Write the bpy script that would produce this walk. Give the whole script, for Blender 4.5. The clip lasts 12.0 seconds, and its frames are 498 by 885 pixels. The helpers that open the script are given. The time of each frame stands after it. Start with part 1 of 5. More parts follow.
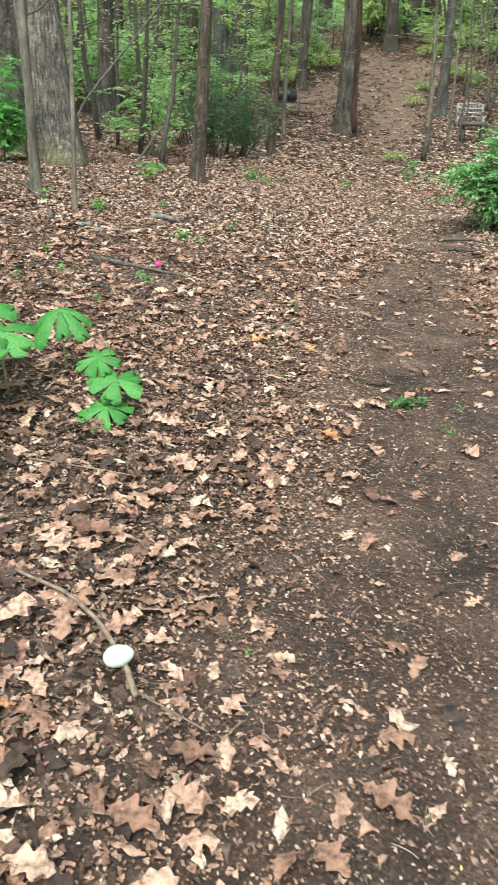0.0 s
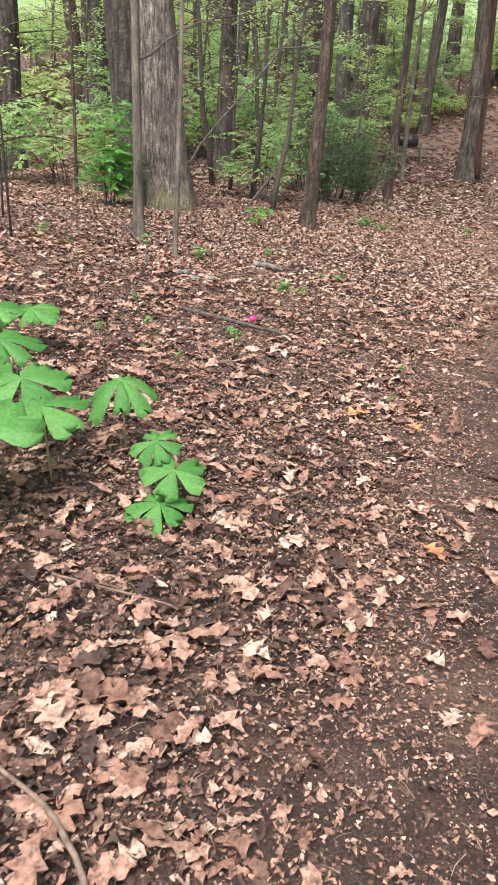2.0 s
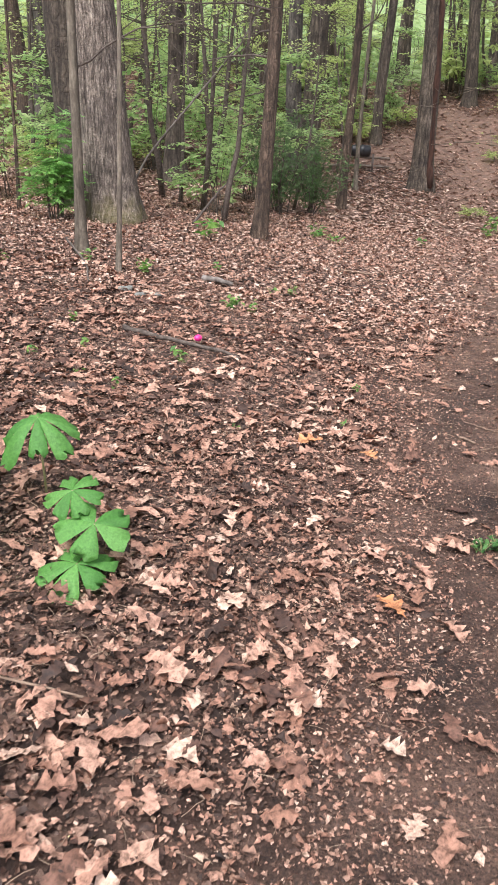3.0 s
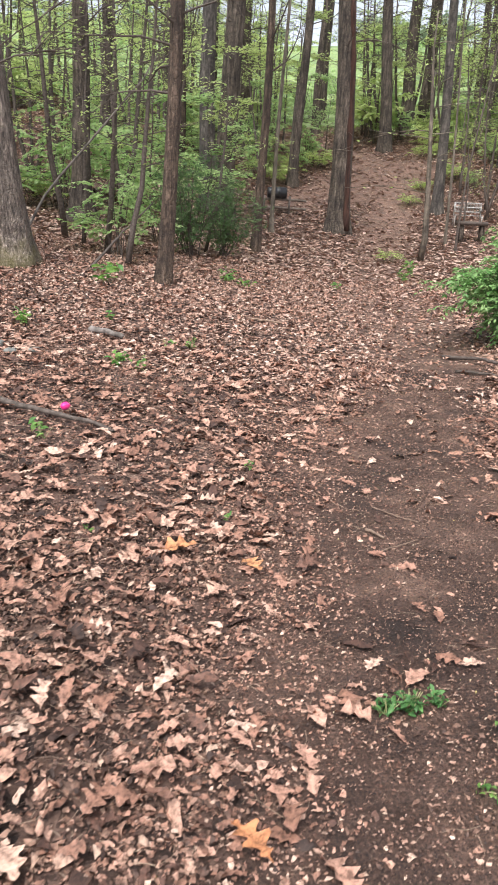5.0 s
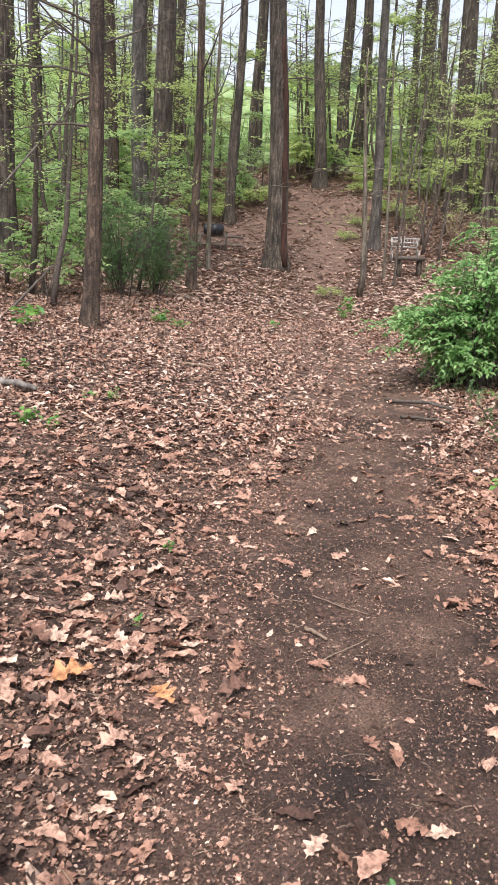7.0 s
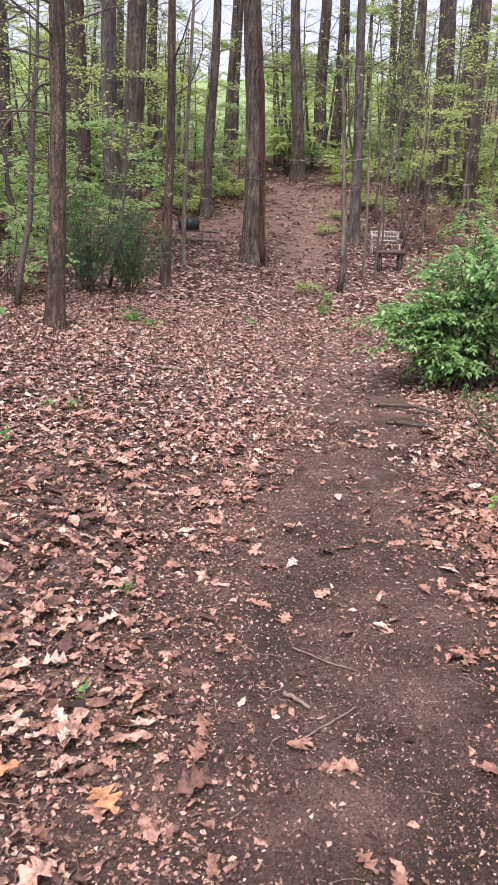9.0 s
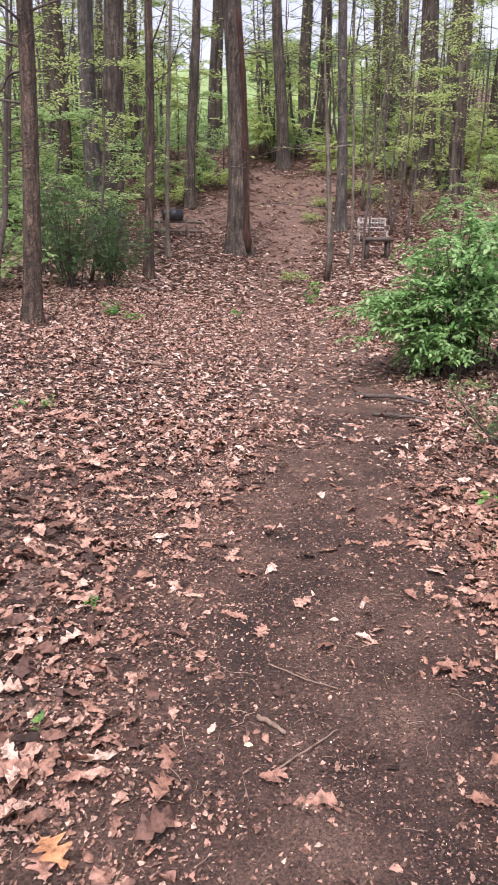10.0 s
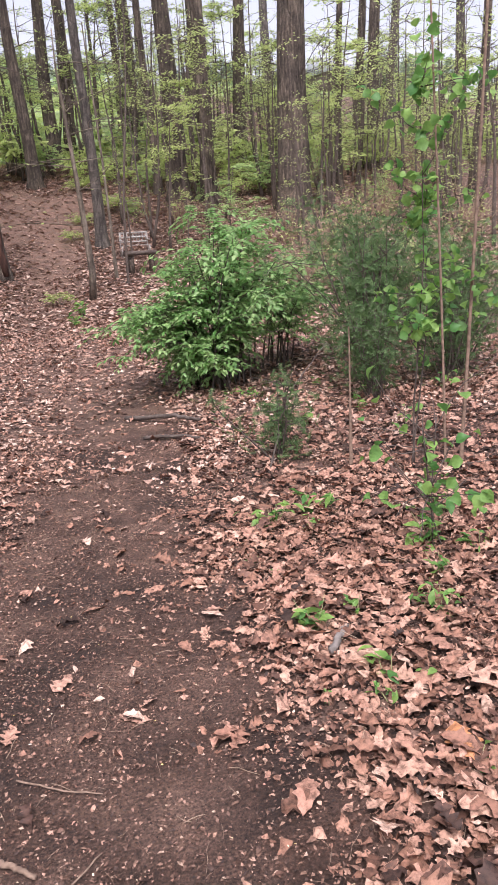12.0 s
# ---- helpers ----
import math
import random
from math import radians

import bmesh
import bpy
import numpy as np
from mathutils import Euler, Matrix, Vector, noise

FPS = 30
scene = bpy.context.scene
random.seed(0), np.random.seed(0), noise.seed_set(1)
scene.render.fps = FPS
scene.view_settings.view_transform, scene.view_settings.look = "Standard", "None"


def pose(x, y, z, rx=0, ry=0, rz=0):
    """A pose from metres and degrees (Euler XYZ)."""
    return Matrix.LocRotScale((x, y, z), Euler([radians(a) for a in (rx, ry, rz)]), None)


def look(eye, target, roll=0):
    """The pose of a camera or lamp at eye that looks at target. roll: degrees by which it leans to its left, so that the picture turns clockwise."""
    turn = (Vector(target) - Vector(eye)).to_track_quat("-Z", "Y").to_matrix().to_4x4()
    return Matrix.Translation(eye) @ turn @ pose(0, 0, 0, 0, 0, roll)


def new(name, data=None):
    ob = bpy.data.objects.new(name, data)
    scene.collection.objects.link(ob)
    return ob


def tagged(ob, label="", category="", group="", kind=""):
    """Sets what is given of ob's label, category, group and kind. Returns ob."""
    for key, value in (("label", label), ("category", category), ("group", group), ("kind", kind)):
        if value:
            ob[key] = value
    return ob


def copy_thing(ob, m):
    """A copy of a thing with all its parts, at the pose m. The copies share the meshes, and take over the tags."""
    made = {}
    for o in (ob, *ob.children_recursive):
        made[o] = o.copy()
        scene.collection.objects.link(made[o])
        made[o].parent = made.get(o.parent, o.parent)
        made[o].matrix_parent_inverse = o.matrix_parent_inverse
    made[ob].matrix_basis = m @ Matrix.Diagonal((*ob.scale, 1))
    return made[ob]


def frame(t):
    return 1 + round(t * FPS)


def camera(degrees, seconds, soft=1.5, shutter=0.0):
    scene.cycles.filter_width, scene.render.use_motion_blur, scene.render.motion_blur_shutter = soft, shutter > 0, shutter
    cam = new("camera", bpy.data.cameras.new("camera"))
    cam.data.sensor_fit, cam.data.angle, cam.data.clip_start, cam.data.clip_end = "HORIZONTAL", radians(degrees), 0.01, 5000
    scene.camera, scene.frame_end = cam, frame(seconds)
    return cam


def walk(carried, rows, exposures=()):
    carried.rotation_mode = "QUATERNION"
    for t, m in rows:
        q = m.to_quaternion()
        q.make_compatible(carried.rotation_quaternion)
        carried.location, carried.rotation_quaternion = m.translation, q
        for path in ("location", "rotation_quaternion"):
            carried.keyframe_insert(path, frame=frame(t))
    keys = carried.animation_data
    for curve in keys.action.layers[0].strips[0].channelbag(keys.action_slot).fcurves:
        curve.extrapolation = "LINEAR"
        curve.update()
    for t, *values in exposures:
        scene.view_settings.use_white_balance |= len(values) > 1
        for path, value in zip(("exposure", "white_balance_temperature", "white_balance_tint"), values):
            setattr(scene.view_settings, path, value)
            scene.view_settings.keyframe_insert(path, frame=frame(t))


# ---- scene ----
cam = camera(36.7, 12.0, 1.5, 0.22)
PATH = [
    (0, (-0.036, 0.019, 1.215), (0.009, 1.851, 0.414), 2.5),
    (0.5, (-0.096, 0.178, 1.198), (-0.233, 2.003, 0.391), 2.2),
    (1, (-0.083, 0.31, 1.196), (-0.344, 2.127, 0.402), 1.7),
    (1.5, (-0.018, 0.515, 1.222), (-0.311, 2.349, 0.481), 3.4),
    (2, (0.027, 0.663, 1.211), (-0.208, 2.515, 0.495), 2.6),
    (2.5, (0.038, 0.847, 1.206), (-0.128, 2.712, 0.502), 1.5),
    (2.7, (0.057, 0.908, 1.204), (-0.099, 2.776, 0.506), 1.7),
    (4.3, (0.184, 1.523, 1.202), (0.143, 3.417, 0.56), 2.5),
    (4.5, (0.215, 1.597, 1.199), (0.192, 3.494, 0.564), 2.1),
    (5, (0.318, 1.791, 1.225), (0.356, 3.703, 0.637), 2.9),
    (5.5, (0.382, 1.938, 1.234), (0.528, 3.861, 0.705), 1.9),
    (6, (0.356, 2.099, 1.233), (0.564, 4.027, 0.743), 0.8),
    (6.5, (0.379, 2.221, 1.227), (0.569, 4.15, 0.736), 1.0),
    (7, (0.455, 2.378, 1.251), (0.63, 4.308, 0.754), 2.4),
    (7.2, (0.477, 2.432, 1.244), (0.656, 4.361, 0.749), 2.9),
    (8.8, (0.508, 2.796, 1.226), (0.74, 4.715, 0.714), 1.4),
    (9, (0.547, 2.848, 1.245), (0.771, 4.77, 0.738), 2.0),
    (9.5, (0.633, 2.947, 1.237), (0.838, 4.871, 0.731), 2.5),
    (10, (0.656, 3.031, 1.234), (0.895, 4.944, 0.705), 0.7),
    (10.5, (0.667, 3.124, 1.222), (1.093, 5.0, 0.677), -1.9),
    (10.7, (0.706, 3.137, 1.208), (1.24, 4.987, 0.668), -3.2),
    (10.8, (0.72, 3.15, 1.21), (1.297, 4.991, 0.681), -4.2),
    (11, (0.749, 3.166, 1.226), (1.416, 4.979, 0.706), -5.2),
    (11.5, (0.887, 3.275, 1.225), (1.666, 5.053, 0.743), -5.1),
    (12, (0.96, 3.339, 1.229), (1.707, 5.124, 0.721), -3.6),
]
walk(cam, [(t, look(eye, target, roll)) for t, eye, target, roll in PATH], [(0, 1.36, 5900, -12), (1.0, 1.34, 6000, -8), (1.5, 1.34, 6200, -1), (2.5, 1.28, 6300, 13), (6.5, 1.24, 6300, 10), (9.5, 1.2, 6200, 23), (12, 1.16, 6300, 23)])

# ---- world and light ----
world = bpy.data.worlds.new("overcast_sky")
scene.world = world
world.use_nodes = True
wn, wl = world.node_tree.nodes, world.node_tree.links
sky = wn.new("ShaderNodeTexSky")
sky.sky_type, sky.sun_disc = "NISHITA", False
sky.sun_elevation, sky.sun_rotation = radians(58), radians(200)
sky.air_density, sky.dust_density, sky.ozone_density = 1.0, 3.0, 1.0
grey = wn.new("ShaderNodeHueSaturation")
grey.inputs["Saturation"].default_value = 0.32
wl.new(sky.outputs["Color"], grey.inputs["Color"])
wl.new(grey.outputs["Color"], wn["Background"].inputs["Color"])
wn["Background"].inputs["Strength"].default_value = 0.115
sun = new("sun", bpy.data.lights.new("sun", "SUN"))
sun.data.energy, sun.data.angle, sun.data.color = 2.0, radians(30), (1.0, 0.97, 0.92)
sun.matrix_basis = look((0, 0, 30), (6, 16, 0))


# ---- materials ----
def material(name):
    m = bpy.data.materials.new(name)
    m.use_nodes = True
    return m, m.node_tree.nodes, m.node_tree.links, m.node_tree.nodes["Principled BSDF"]


def ramp(nodes, stops):
    r = nodes.new("ShaderNodeValToRGB")
    e = r.color_ramp.elements
    while len(e) < len(stops):
        e.new(0.5)
    for k, (p, c) in zip(e, stops):
        k.position, k.color = p, (*c, 1)
    return r


def noise_node(nodes, links, scale, detail=4, coord="Object", stretch=None, rough=0.55):
    tc = nodes.new("ShaderNodeTexCoord")
    n = nodes.new("ShaderNodeTexNoise")
    n.inputs["Scale"].default_value, n.inputs["Detail"].default_value = scale, detail
    n.inputs["Roughness"].default_value = rough
    if stretch:
        mp = nodes.new("ShaderNodeMapping")
        mp.inputs["Scale"].default_value = stretch
        links.new(tc.outputs[coord], mp.inputs["Vector"])
        links.new(mp.outputs["Vector"], n.inputs["Vector"])
    else:
        links.new(tc.outputs[coord], n.inputs["Vector"])
    return n


def bump(nodes, links, height, normal_in, strength=0.5, distance=0.02):
    b = nodes.new("ShaderNodeBump")
    b.inputs["Strength"].default_value, b.inputs["Distance"].default_value = strength, distance
    links.new(height, b.inputs["Height"])
    links.new(b.outputs["Normal"], normal_in)
    return b


def mix(nodes, links, fac, a, b, mode="MIX"):
    m = nodes.new("ShaderNodeMix")
    m.data_type, m.blend_type = "RGBA", mode
    for sock, v in ((m.inputs[0], fac), (m.inputs[6], a), (m.inputs[7], b)):
        if isinstance(v, (int, float)):
            sock.default_value = v
        elif isinstance(v, tuple):
            sock.default_value = (*v, 1)
        else:
            links.new(v, sock)
    return m.outputs[2]


def bark(name, dark, mid, light, ridge=17.0, moss=0.0, mossy_foot=False, crack=0.42):
    """Furrowed bark: long ridges along the trunk, blotches of lichen over them."""
    m, n, l, p = material(name)
    a = noise_node(n, l, ridge, 7, stretch=(1, 1, 0.13), rough=0.74)
    b = noise_node(n, l, 2.2, 3)
    r = ramp(n, [(0.34, dark), (0.5, mid), (0.66, light)])
    l.new(a.outputs["Fac"], r.inputs["Fac"])
    r2 = ramp(n, [(0.35, (0.62, 0.6, 0.58)), (0.65, (1.3, 1.27, 1.2))])
    l.new(b.outputs["Fac"], r2.inputs["Fac"])
    col = mix(n, l, 1.0, r.outputs["Color"], r2.outputs["Color"], "MULTIPLY")
    tv = n.new("ShaderNodeTexCoord")
    mv = n.new("ShaderNodeMapping")
    mv.inputs["Scale"].default_value = (1, 1, 0.22)
    dis = noise_node(n, l, 7.0, 3)
    dm = n.new("ShaderNodeMixRGB")
    dm.inputs["Fac"].default_value = 0.16
    l.new(tv.outputs["Object"], mv.inputs["Vector"])
    l.new(mv.outputs["Vector"], dm.inputs["Color1"])
    l.new(dis.outputs["Color"], dm.inputs["Color2"])
    vo = n.new("ShaderNodeTexVoronoi")
    vo.feature = "DISTANCE_TO_EDGE"
    vo.inputs["Scale"].default_value = ridge * 0.85
    l.new(dm.outputs["Color"], vo.inputs["Vector"])
    rv = ramp(n, [(0.0, (1 - crack, 1 - crack, 1 - crack)), (0.16, (0.93, 0.92, 0.91)), (0.4, (1.12, 1.11, 1.1))])
    l.new(vo.outputs["Distance"], rv.inputs["Fac"])
    col = mix(n, l, 1.0, col, rv.outputs["Color"], "MULTIPLY")
    oi = n.new("ShaderNodeObjectInfo")
    r3 = ramp(n, [(0.0, (0.8, 0.78, 0.76)), (1.0, (1.12, 1.1, 1.1))])
    l.new(oi.outputs["Random"], r3.inputs["Fac"])
    col = mix(n, l, 1.0, col, r3.outputs["Color"], "MULTIPLY")
    if moss:
        c = noise_node(n, l, 3.5, 5)
        r4 = ramp(n, [(0.55 - moss * 0.2, (0, 0, 0)), (0.7, (1, 1, 1))])
        l.new(c.outputs["Fac"], r4.inputs["Fac"])
        col = mix(n, l, r4.outputs["Color"], col, (0.13, 0.13, 0.04))
    if mossy_foot:
        tc = n.new("ShaderNodeTexCoord")
        sx = n.new("ShaderNodeSeparateXYZ")
        l.new(tc.outputs["Object"], sx.inputs["Vector"])
        c = noise_node(n, l, 6.0, 5)
        sm = n.new("ShaderNodeMath")
        sm.operation, sm.inputs[1].default_value = "MULTIPLY_ADD", -0.9
        l.new(sx.outputs["Z"], sm.inputs[0])
        l.new(c.outputs["Fac"], sm.inputs[2])
        r5 = ramp(n, [(0.2, (0, 0, 0)), (0.55, (0.55, 0.55, 0.55))])
        l.new(sm.outputs[0], r5.inputs["Fac"])
        col = mix(n, l, r5.outputs["Color"], col, (0.16, 0.14, 0.045))
    l.new(col, p.inputs["Base Color"])
    p.inputs["Roughness"].default_value = 0.92
    ridges = mix(n, l, 0.5, a.outputs["Color"], rv.outputs["Color"])
    bump(n, l, ridges, p.inputs["Normal"], 0.3 + 1.4 * crack, 0.05)
    return m


def green_leaf(name, dark, light, gloss=0.45, through_amount=0.35, per_object=False):
    m, n, l, p = material(name)
    geo = n.new("ShaderNodeObjectInfo") if per_object else n.new("ShaderNodeNewGeometry")
    r = ramp(n, [(0.0, dark), (1.0, light)])
    l.new(geo.outputs["Random" if per_object else "Random Per Island"], r.inputs["Fac"])
    b = noise_node(n, l, 26.0, 5, rough=0.65)
    r2 = ramp(n, [(0.32, (0.68, 0.72, 0.66)), (0.68, (1.18, 1.15, 1.12))])
    l.new(b.outputs["Fac"], r2.inputs["Fac"])
    col = mix(n, l, 1.0, r.outputs["Color"], r2.outputs["Color"], "MULTIPLY")
    l.new(col, p.inputs["Base Color"])
    p.inputs["Roughness"].default_value = gloss
    bump(n, l, b.outputs["Fac"], p.inputs["Normal"], 0.5, 0.012)
    t = n.new("ShaderNodeBsdfTranslucent")
    l.new(col, t.inputs["Color"])
    s = n.new("ShaderNodeMixShader")
    s.inputs["Fac"].default_value = through_amount
    l.new(p.outputs["BSDF"], s.inputs[1])
    l.new(t.outputs["BSDF"], s.inputs[2])
    l.new(s.outputs["Shader"], n["Material Output"].inputs["Surface"])
    return m


# The darkest stops also stand in for shadow among the leaves.
LITTER = [(0.0, (0.03, 0.015, 0.01)), (0.16, (0.09, 0.044, 0.031)), (0.36, (0.24, 0.122, 0.083)), (0.62, (0.37, 0.205, 0.148)),
          (0.88, (0.45, 0.275, 0.205)), (1.0, (0.54, 0.385, 0.305))]
VERGE = [(0.0, (0.08, 0.037, 0.024)), (0.3, (0.23, 0.115, 0.075)), (0.7, (0.36, 0.198, 0.138)), (1.0, (0.46, 0.29, 0.215))]
CRUMBS = [(0.0, (0.035, 0.019, 0.014)), (0.35, (0.12, 0.066, 0.047)), (0.68, (0.24, 0.138, 0.098)), (0.9, (0.34, 0.21, 0.155)), (1.0, (0.46, 0.33, 0.25))]


def dead_leaf(name, per_object, stops):
    m, n, l, p = material(name)
    geo = n.new("ShaderNodeObjectInfo") if per_object else n.new("ShaderNodeNewGeometry")
    r = ramp(n, stops)
    l.new(geo.outputs["Random" if per_object else "Random Per Island"], r.inputs["Fac"])
    b = noise_node(n, l, 6.0 if per_object else 50.0, 6, rough=0.68)
    r2 = ramp(n, [(0.38, (0.4, 0.37, 0.34)), (0.5, (0.95, 0.93, 0.91)), (0.62, (1.3, 1.29, 1.27))])
    l.new(b.outputs["Fac"], r2.inputs["Fac"])
    col = mix(n, l, 1.0, r.outputs["Color"], r2.outputs["Color"], "MULTIPLY")
    l.new(col, p.inputs["Base Color"])
    p.inputs["Roughness"].default_value = 0.7
    bump(n, l, b.outputs["Fac"], p.inputs["Normal"], 0.6, 0.006)
    return m


def plain(name, a, b, scale=12.0, rough=0.7, strength=0.3, distance=0.01, metal=0.0, stretch=None):
    m, n, l, p = material(name)
    t = noise_node(n, l, scale, 5, stretch=stretch)
    r = ramp(n, [(0.35, a), (0.65, b)])
    l.new(t.outputs["Fac"], r.inputs["Fac"])
    l.new(r.outputs["Color"], p.inputs["Base Color"])
    p.inputs["Roughness"].default_value, p.inputs["Metallic"].default_value = rough, metal
    if strength:
        bump(n, l, t.outputs["Fac"], p.inputs["Normal"], strength, distance)
    return m


def ground_material():
    m, n, l, p = material("forest_floor")
    # litter: crumbled leaves between and under the whole ones, darkened for shade in gaps
    tc = n.new("ShaderNodeTexCoord")
    v = n.new("ShaderNodeTexVoronoi")
    v.inputs["Scale"].default_value = 32.0
    wob = noise_node(n, l, 30.0, 3)
    off = n.new("ShaderNodeMixRGB")
    off.inputs["Fac"].default_value = 0.06
    l.new(tc.outputs["Object"], off.inputs["Color1"])
    l.new(wob.outputs["Color"], off.inputs["Color2"])
    l.new(off.outputs["Color"], v.inputs["Vector"])
    sep = n.new("ShaderNodeSeparateColor")
    l.new(v.outputs["Color"], sep.inputs["Color"])
    lit = ramp(n, [(0.0, (0.025, 0.013, 0.009)), (0.4, (0.075, 0.041, 0.029)), (0.75, (0.16, 0.092, 0.067)), (1.0, (0.32, 0.2, 0.15))])
    l.new(sep.outputs[0], lit.inputs["Fac"])
    # trodden soil
    a = noise_node(n, l, 5.0, 6)
    fine = noise_node(n, l, 110.0, 6, rough=0.75)
    damp = noise_node(n, l, 2.3, 5, rough=0.6)
    soil = ramp(n, [(0.34, (0.032, 0.017, 0.012)), (0.5, (0.1, 0.056, 0.04)), (0.66, (0.2, 0.12, 0.088))])
    l.new(damp.outputs["Fac"], soil.inputs["Fac"])
    grit = ramp(n, [(0.38, (0.35, 0.34, 0.33)), (0.5, (0.95, 0.94, 0.93)), (0.63, (1.7, 1.66, 1.6))])
    l.new(fine.outputs["Fac"], grit.inputs["Fac"])
    soilc = mix(n, l, 1.0, soil.outputs["Color"], grit.outputs["Color"], "MULTIPLY")
    at = n.new("ShaderNodeAttribute")
    at.attribute_name = "trodden"
    col = mix(n, l, at.outputs["Fac"], lit.outputs["Color"], soilc)
    # bare reddish earth where the path climbs
    at3 = n.new("ShaderNodeAttribute")
    at3.attribute_name = "earth"
    er = ramp(n, [(0.3, (0.1, 0.057, 0.042)), (0.5, (0.185, 0.11, 0.08)), (0.7, (0.28, 0.175, 0.132))])
    l.new(a.outputs["Fac"], er.inputs["Fac"])
    col = mix(n, l, at3.outputs["Fac"], col, er.outputs["Color"])
    # meadow beyond the wood
    at2 = n.new("ShaderNodeAttribute")
    at2.attribute_name = "meadow"
    g = noise_node(n, l, 0.4, 8, rough=0.7)
    gr = ramp(n, [(0.3, (0.11, 0.175, 0.06)), (0.5, (0.2, 0.285, 0.1)), (0.7, (0.28, 0.35, 0.14))])
    l.new(g.outputs["Fac"], gr.inputs["Fac"])
    col = mix(n, l, at2.outputs["Fac"], col, gr.outputs["Color"])
    l.new(col, p.inputs["Base Color"])
    rr = ramp(n, [(0.4, (0.55, 0.55, 0.55)), (0.6, (0.9, 0.9, 0.9))])
    l.new(a.outputs["Fac"], rr.inputs["Fac"])
    l.new(rr.outputs["Color"], p.inputs["Roughness"])
    bump(n, l, fine.outputs["Fac"], p.inputs["Normal"], 1.0, 0.02)
    return m


M_GROUND = ground_material()
M_BARK = bark("oak_bark", (0.022, 0.017, 0.014), (0.088, 0.072, 0.059), (0.2, 0.17, 0.143))
M_BARK_GREY = bark("grey_bark", (0.036, 0.032, 0.03), (0.105, 0.096, 0.089), (0.2, 0.184, 0.17), 14.0)
M_BARK_BIG = bark("shaggy_bark", (0.03, 0.024, 0.021), (0.19, 0.16, 0.142), (0.44, 0.39, 0.355), 34.0, 0.0, True)
M_BARK_RED = bark("reddish_bark", (0.02, 0.014, 0.01), (0.082, 0.058, 0.043), (0.19, 0.142, 0.112), 30.0)
M_BARK_SMOOTH = bark("smooth_bark", (0.075, 0.064, 0.052), (0.17, 0.148, 0.122), (0.3, 0.268, 0.228), 22.0, crack=0.2)
M_SPLIT = plain("split_bark", (0.02, 0.008, 0.005), (0.075, 0.032, 0.021), 14, 0.95, 0.8, 0.03, 0.0, (1, 1, 0.2))
M_TWIG = plain("twig_bark", (0.05, 0.038, 0.03), (0.12, 0.095, 0.08), 30, 0.9)
M_STICK = plain("stick_bark", (0.13, 0.085, 0.06), (0.26, 0.18, 0.13), 40, 0.85)
M_STRAW = plain("dry_straw", (0.16, 0.1, 0.07), (0.42, 0.31, 0.22), 3, 0.8, 0)
M_STEM = plain("green_stem", (0.2, 0.22, 0.09), (0.34, 0.3, 0.16), 20, 0.6, 0)
M_MAY = green_leaf("mayapple_leaf", (0.09, 0.28, 0.055), (0.17, 0.41, 0.1), 0.45, 0.36)
M_BUSH = green_leaf("bush_leaf", (0.13, 0.32, 0.085), (0.42, 0.6, 0.27), 0.4, 0.5)
M_UNDER = green_leaf("spring_leaf", (0.35, 0.47, 0.15), (0.63, 0.71, 0.32), 0.5, 0.66)
M_SHRUB = green_leaf("shrub_leaf", (0.27, 0.44, 0.16), (0.54, 0.68, 0.33), 0.5, 0.64)
# Grey distance haze is put into these leaf colours.
M_FAR = green_leaf("hazed_far_leaf", (0.2, 0.27, 0.19), (0.34, 0.42, 0.29), 0.7, 0.4)
M_WEED = green_leaf("weed_leaf", (0.05, 0.14, 0.04), (0.14, 0.3, 0.09), 0.5, 0.3)
M_CEDAR = green_leaf("cedar_spray", (0.05, 0.11, 0.04), (0.15, 0.25, 0.09), 0.65, 0.35)
M_YEW = green_leaf("yew_spray", (0.09, 0.28, 0.05), (0.3, 0.56, 0.15), 0.45, 0.45)
M_BUD = green_leaf("redbud_leaf", (0.08, 0.24, 0.06), (0.3, 0.5, 0.13), 0.45, 0.5)
M_LITTER = dead_leaf("leaf_litter", False, LITTER)
M_VERGE = dead_leaf("verge_litter", False, VERGE)
M_LEAF = dead_leaf("dry_leaf", True, LITTER[2:])
M_ORANGE = dead_leaf("orange_leaf", True, [(0.0, (0.42, 0.18, 0.08)), (1.0, (0.47, 0.225, 0.105))])
# Same leaves as LITTER; brightness of distant litter put in as lifted lows.
M_LITTER_FAR = dead_leaf("far_paled_litter", False, [(0.0, (0.19, 0.11, 0.08)), (0.3, (0.34, 0.212, 0.162)), (0.65, (0.47, 0.32, 0.255)), (1.0, (0.63, 0.49, 0.41))])
M_CLOD = dead_leaf("soil_clods", False, [(0.0, (0.028, 0.014, 0.01)), (0.5, (0.085, 0.046, 0.033)), (0.85, (0.16, 0.092, 0.068)), (1.0, (0.27, 0.165, 0.12))])
M_CRUMB = dead_leaf("leaf_crumb", False, CRUMBS)
M_FLECK = dead_leaf("pale_flecks", False, [(0.0, (0.45, 0.34, 0.22)), (0.6, (0.62, 0.52, 0.4)), (0.85, (0.6, 0.5, 0.16)), (1.0, (0.75, 0.7, 0.62))])
M_EGG = plain("pale_egg_plastic", (0.66, 0.78, 0.6), (0.72, 0.83, 0.66), 6, 0.35, 0)
M_PINK = plain("pink_egg_plastic", (0.85, 0.03, 0.22), (0.9, 0.05, 0.28), 6, 0.35, 0)
M_BLACK = plain("black_plastic", (0.012, 0.012, 0.014), (0.03, 0.03, 0.034), 8, 0.35, 0.1)
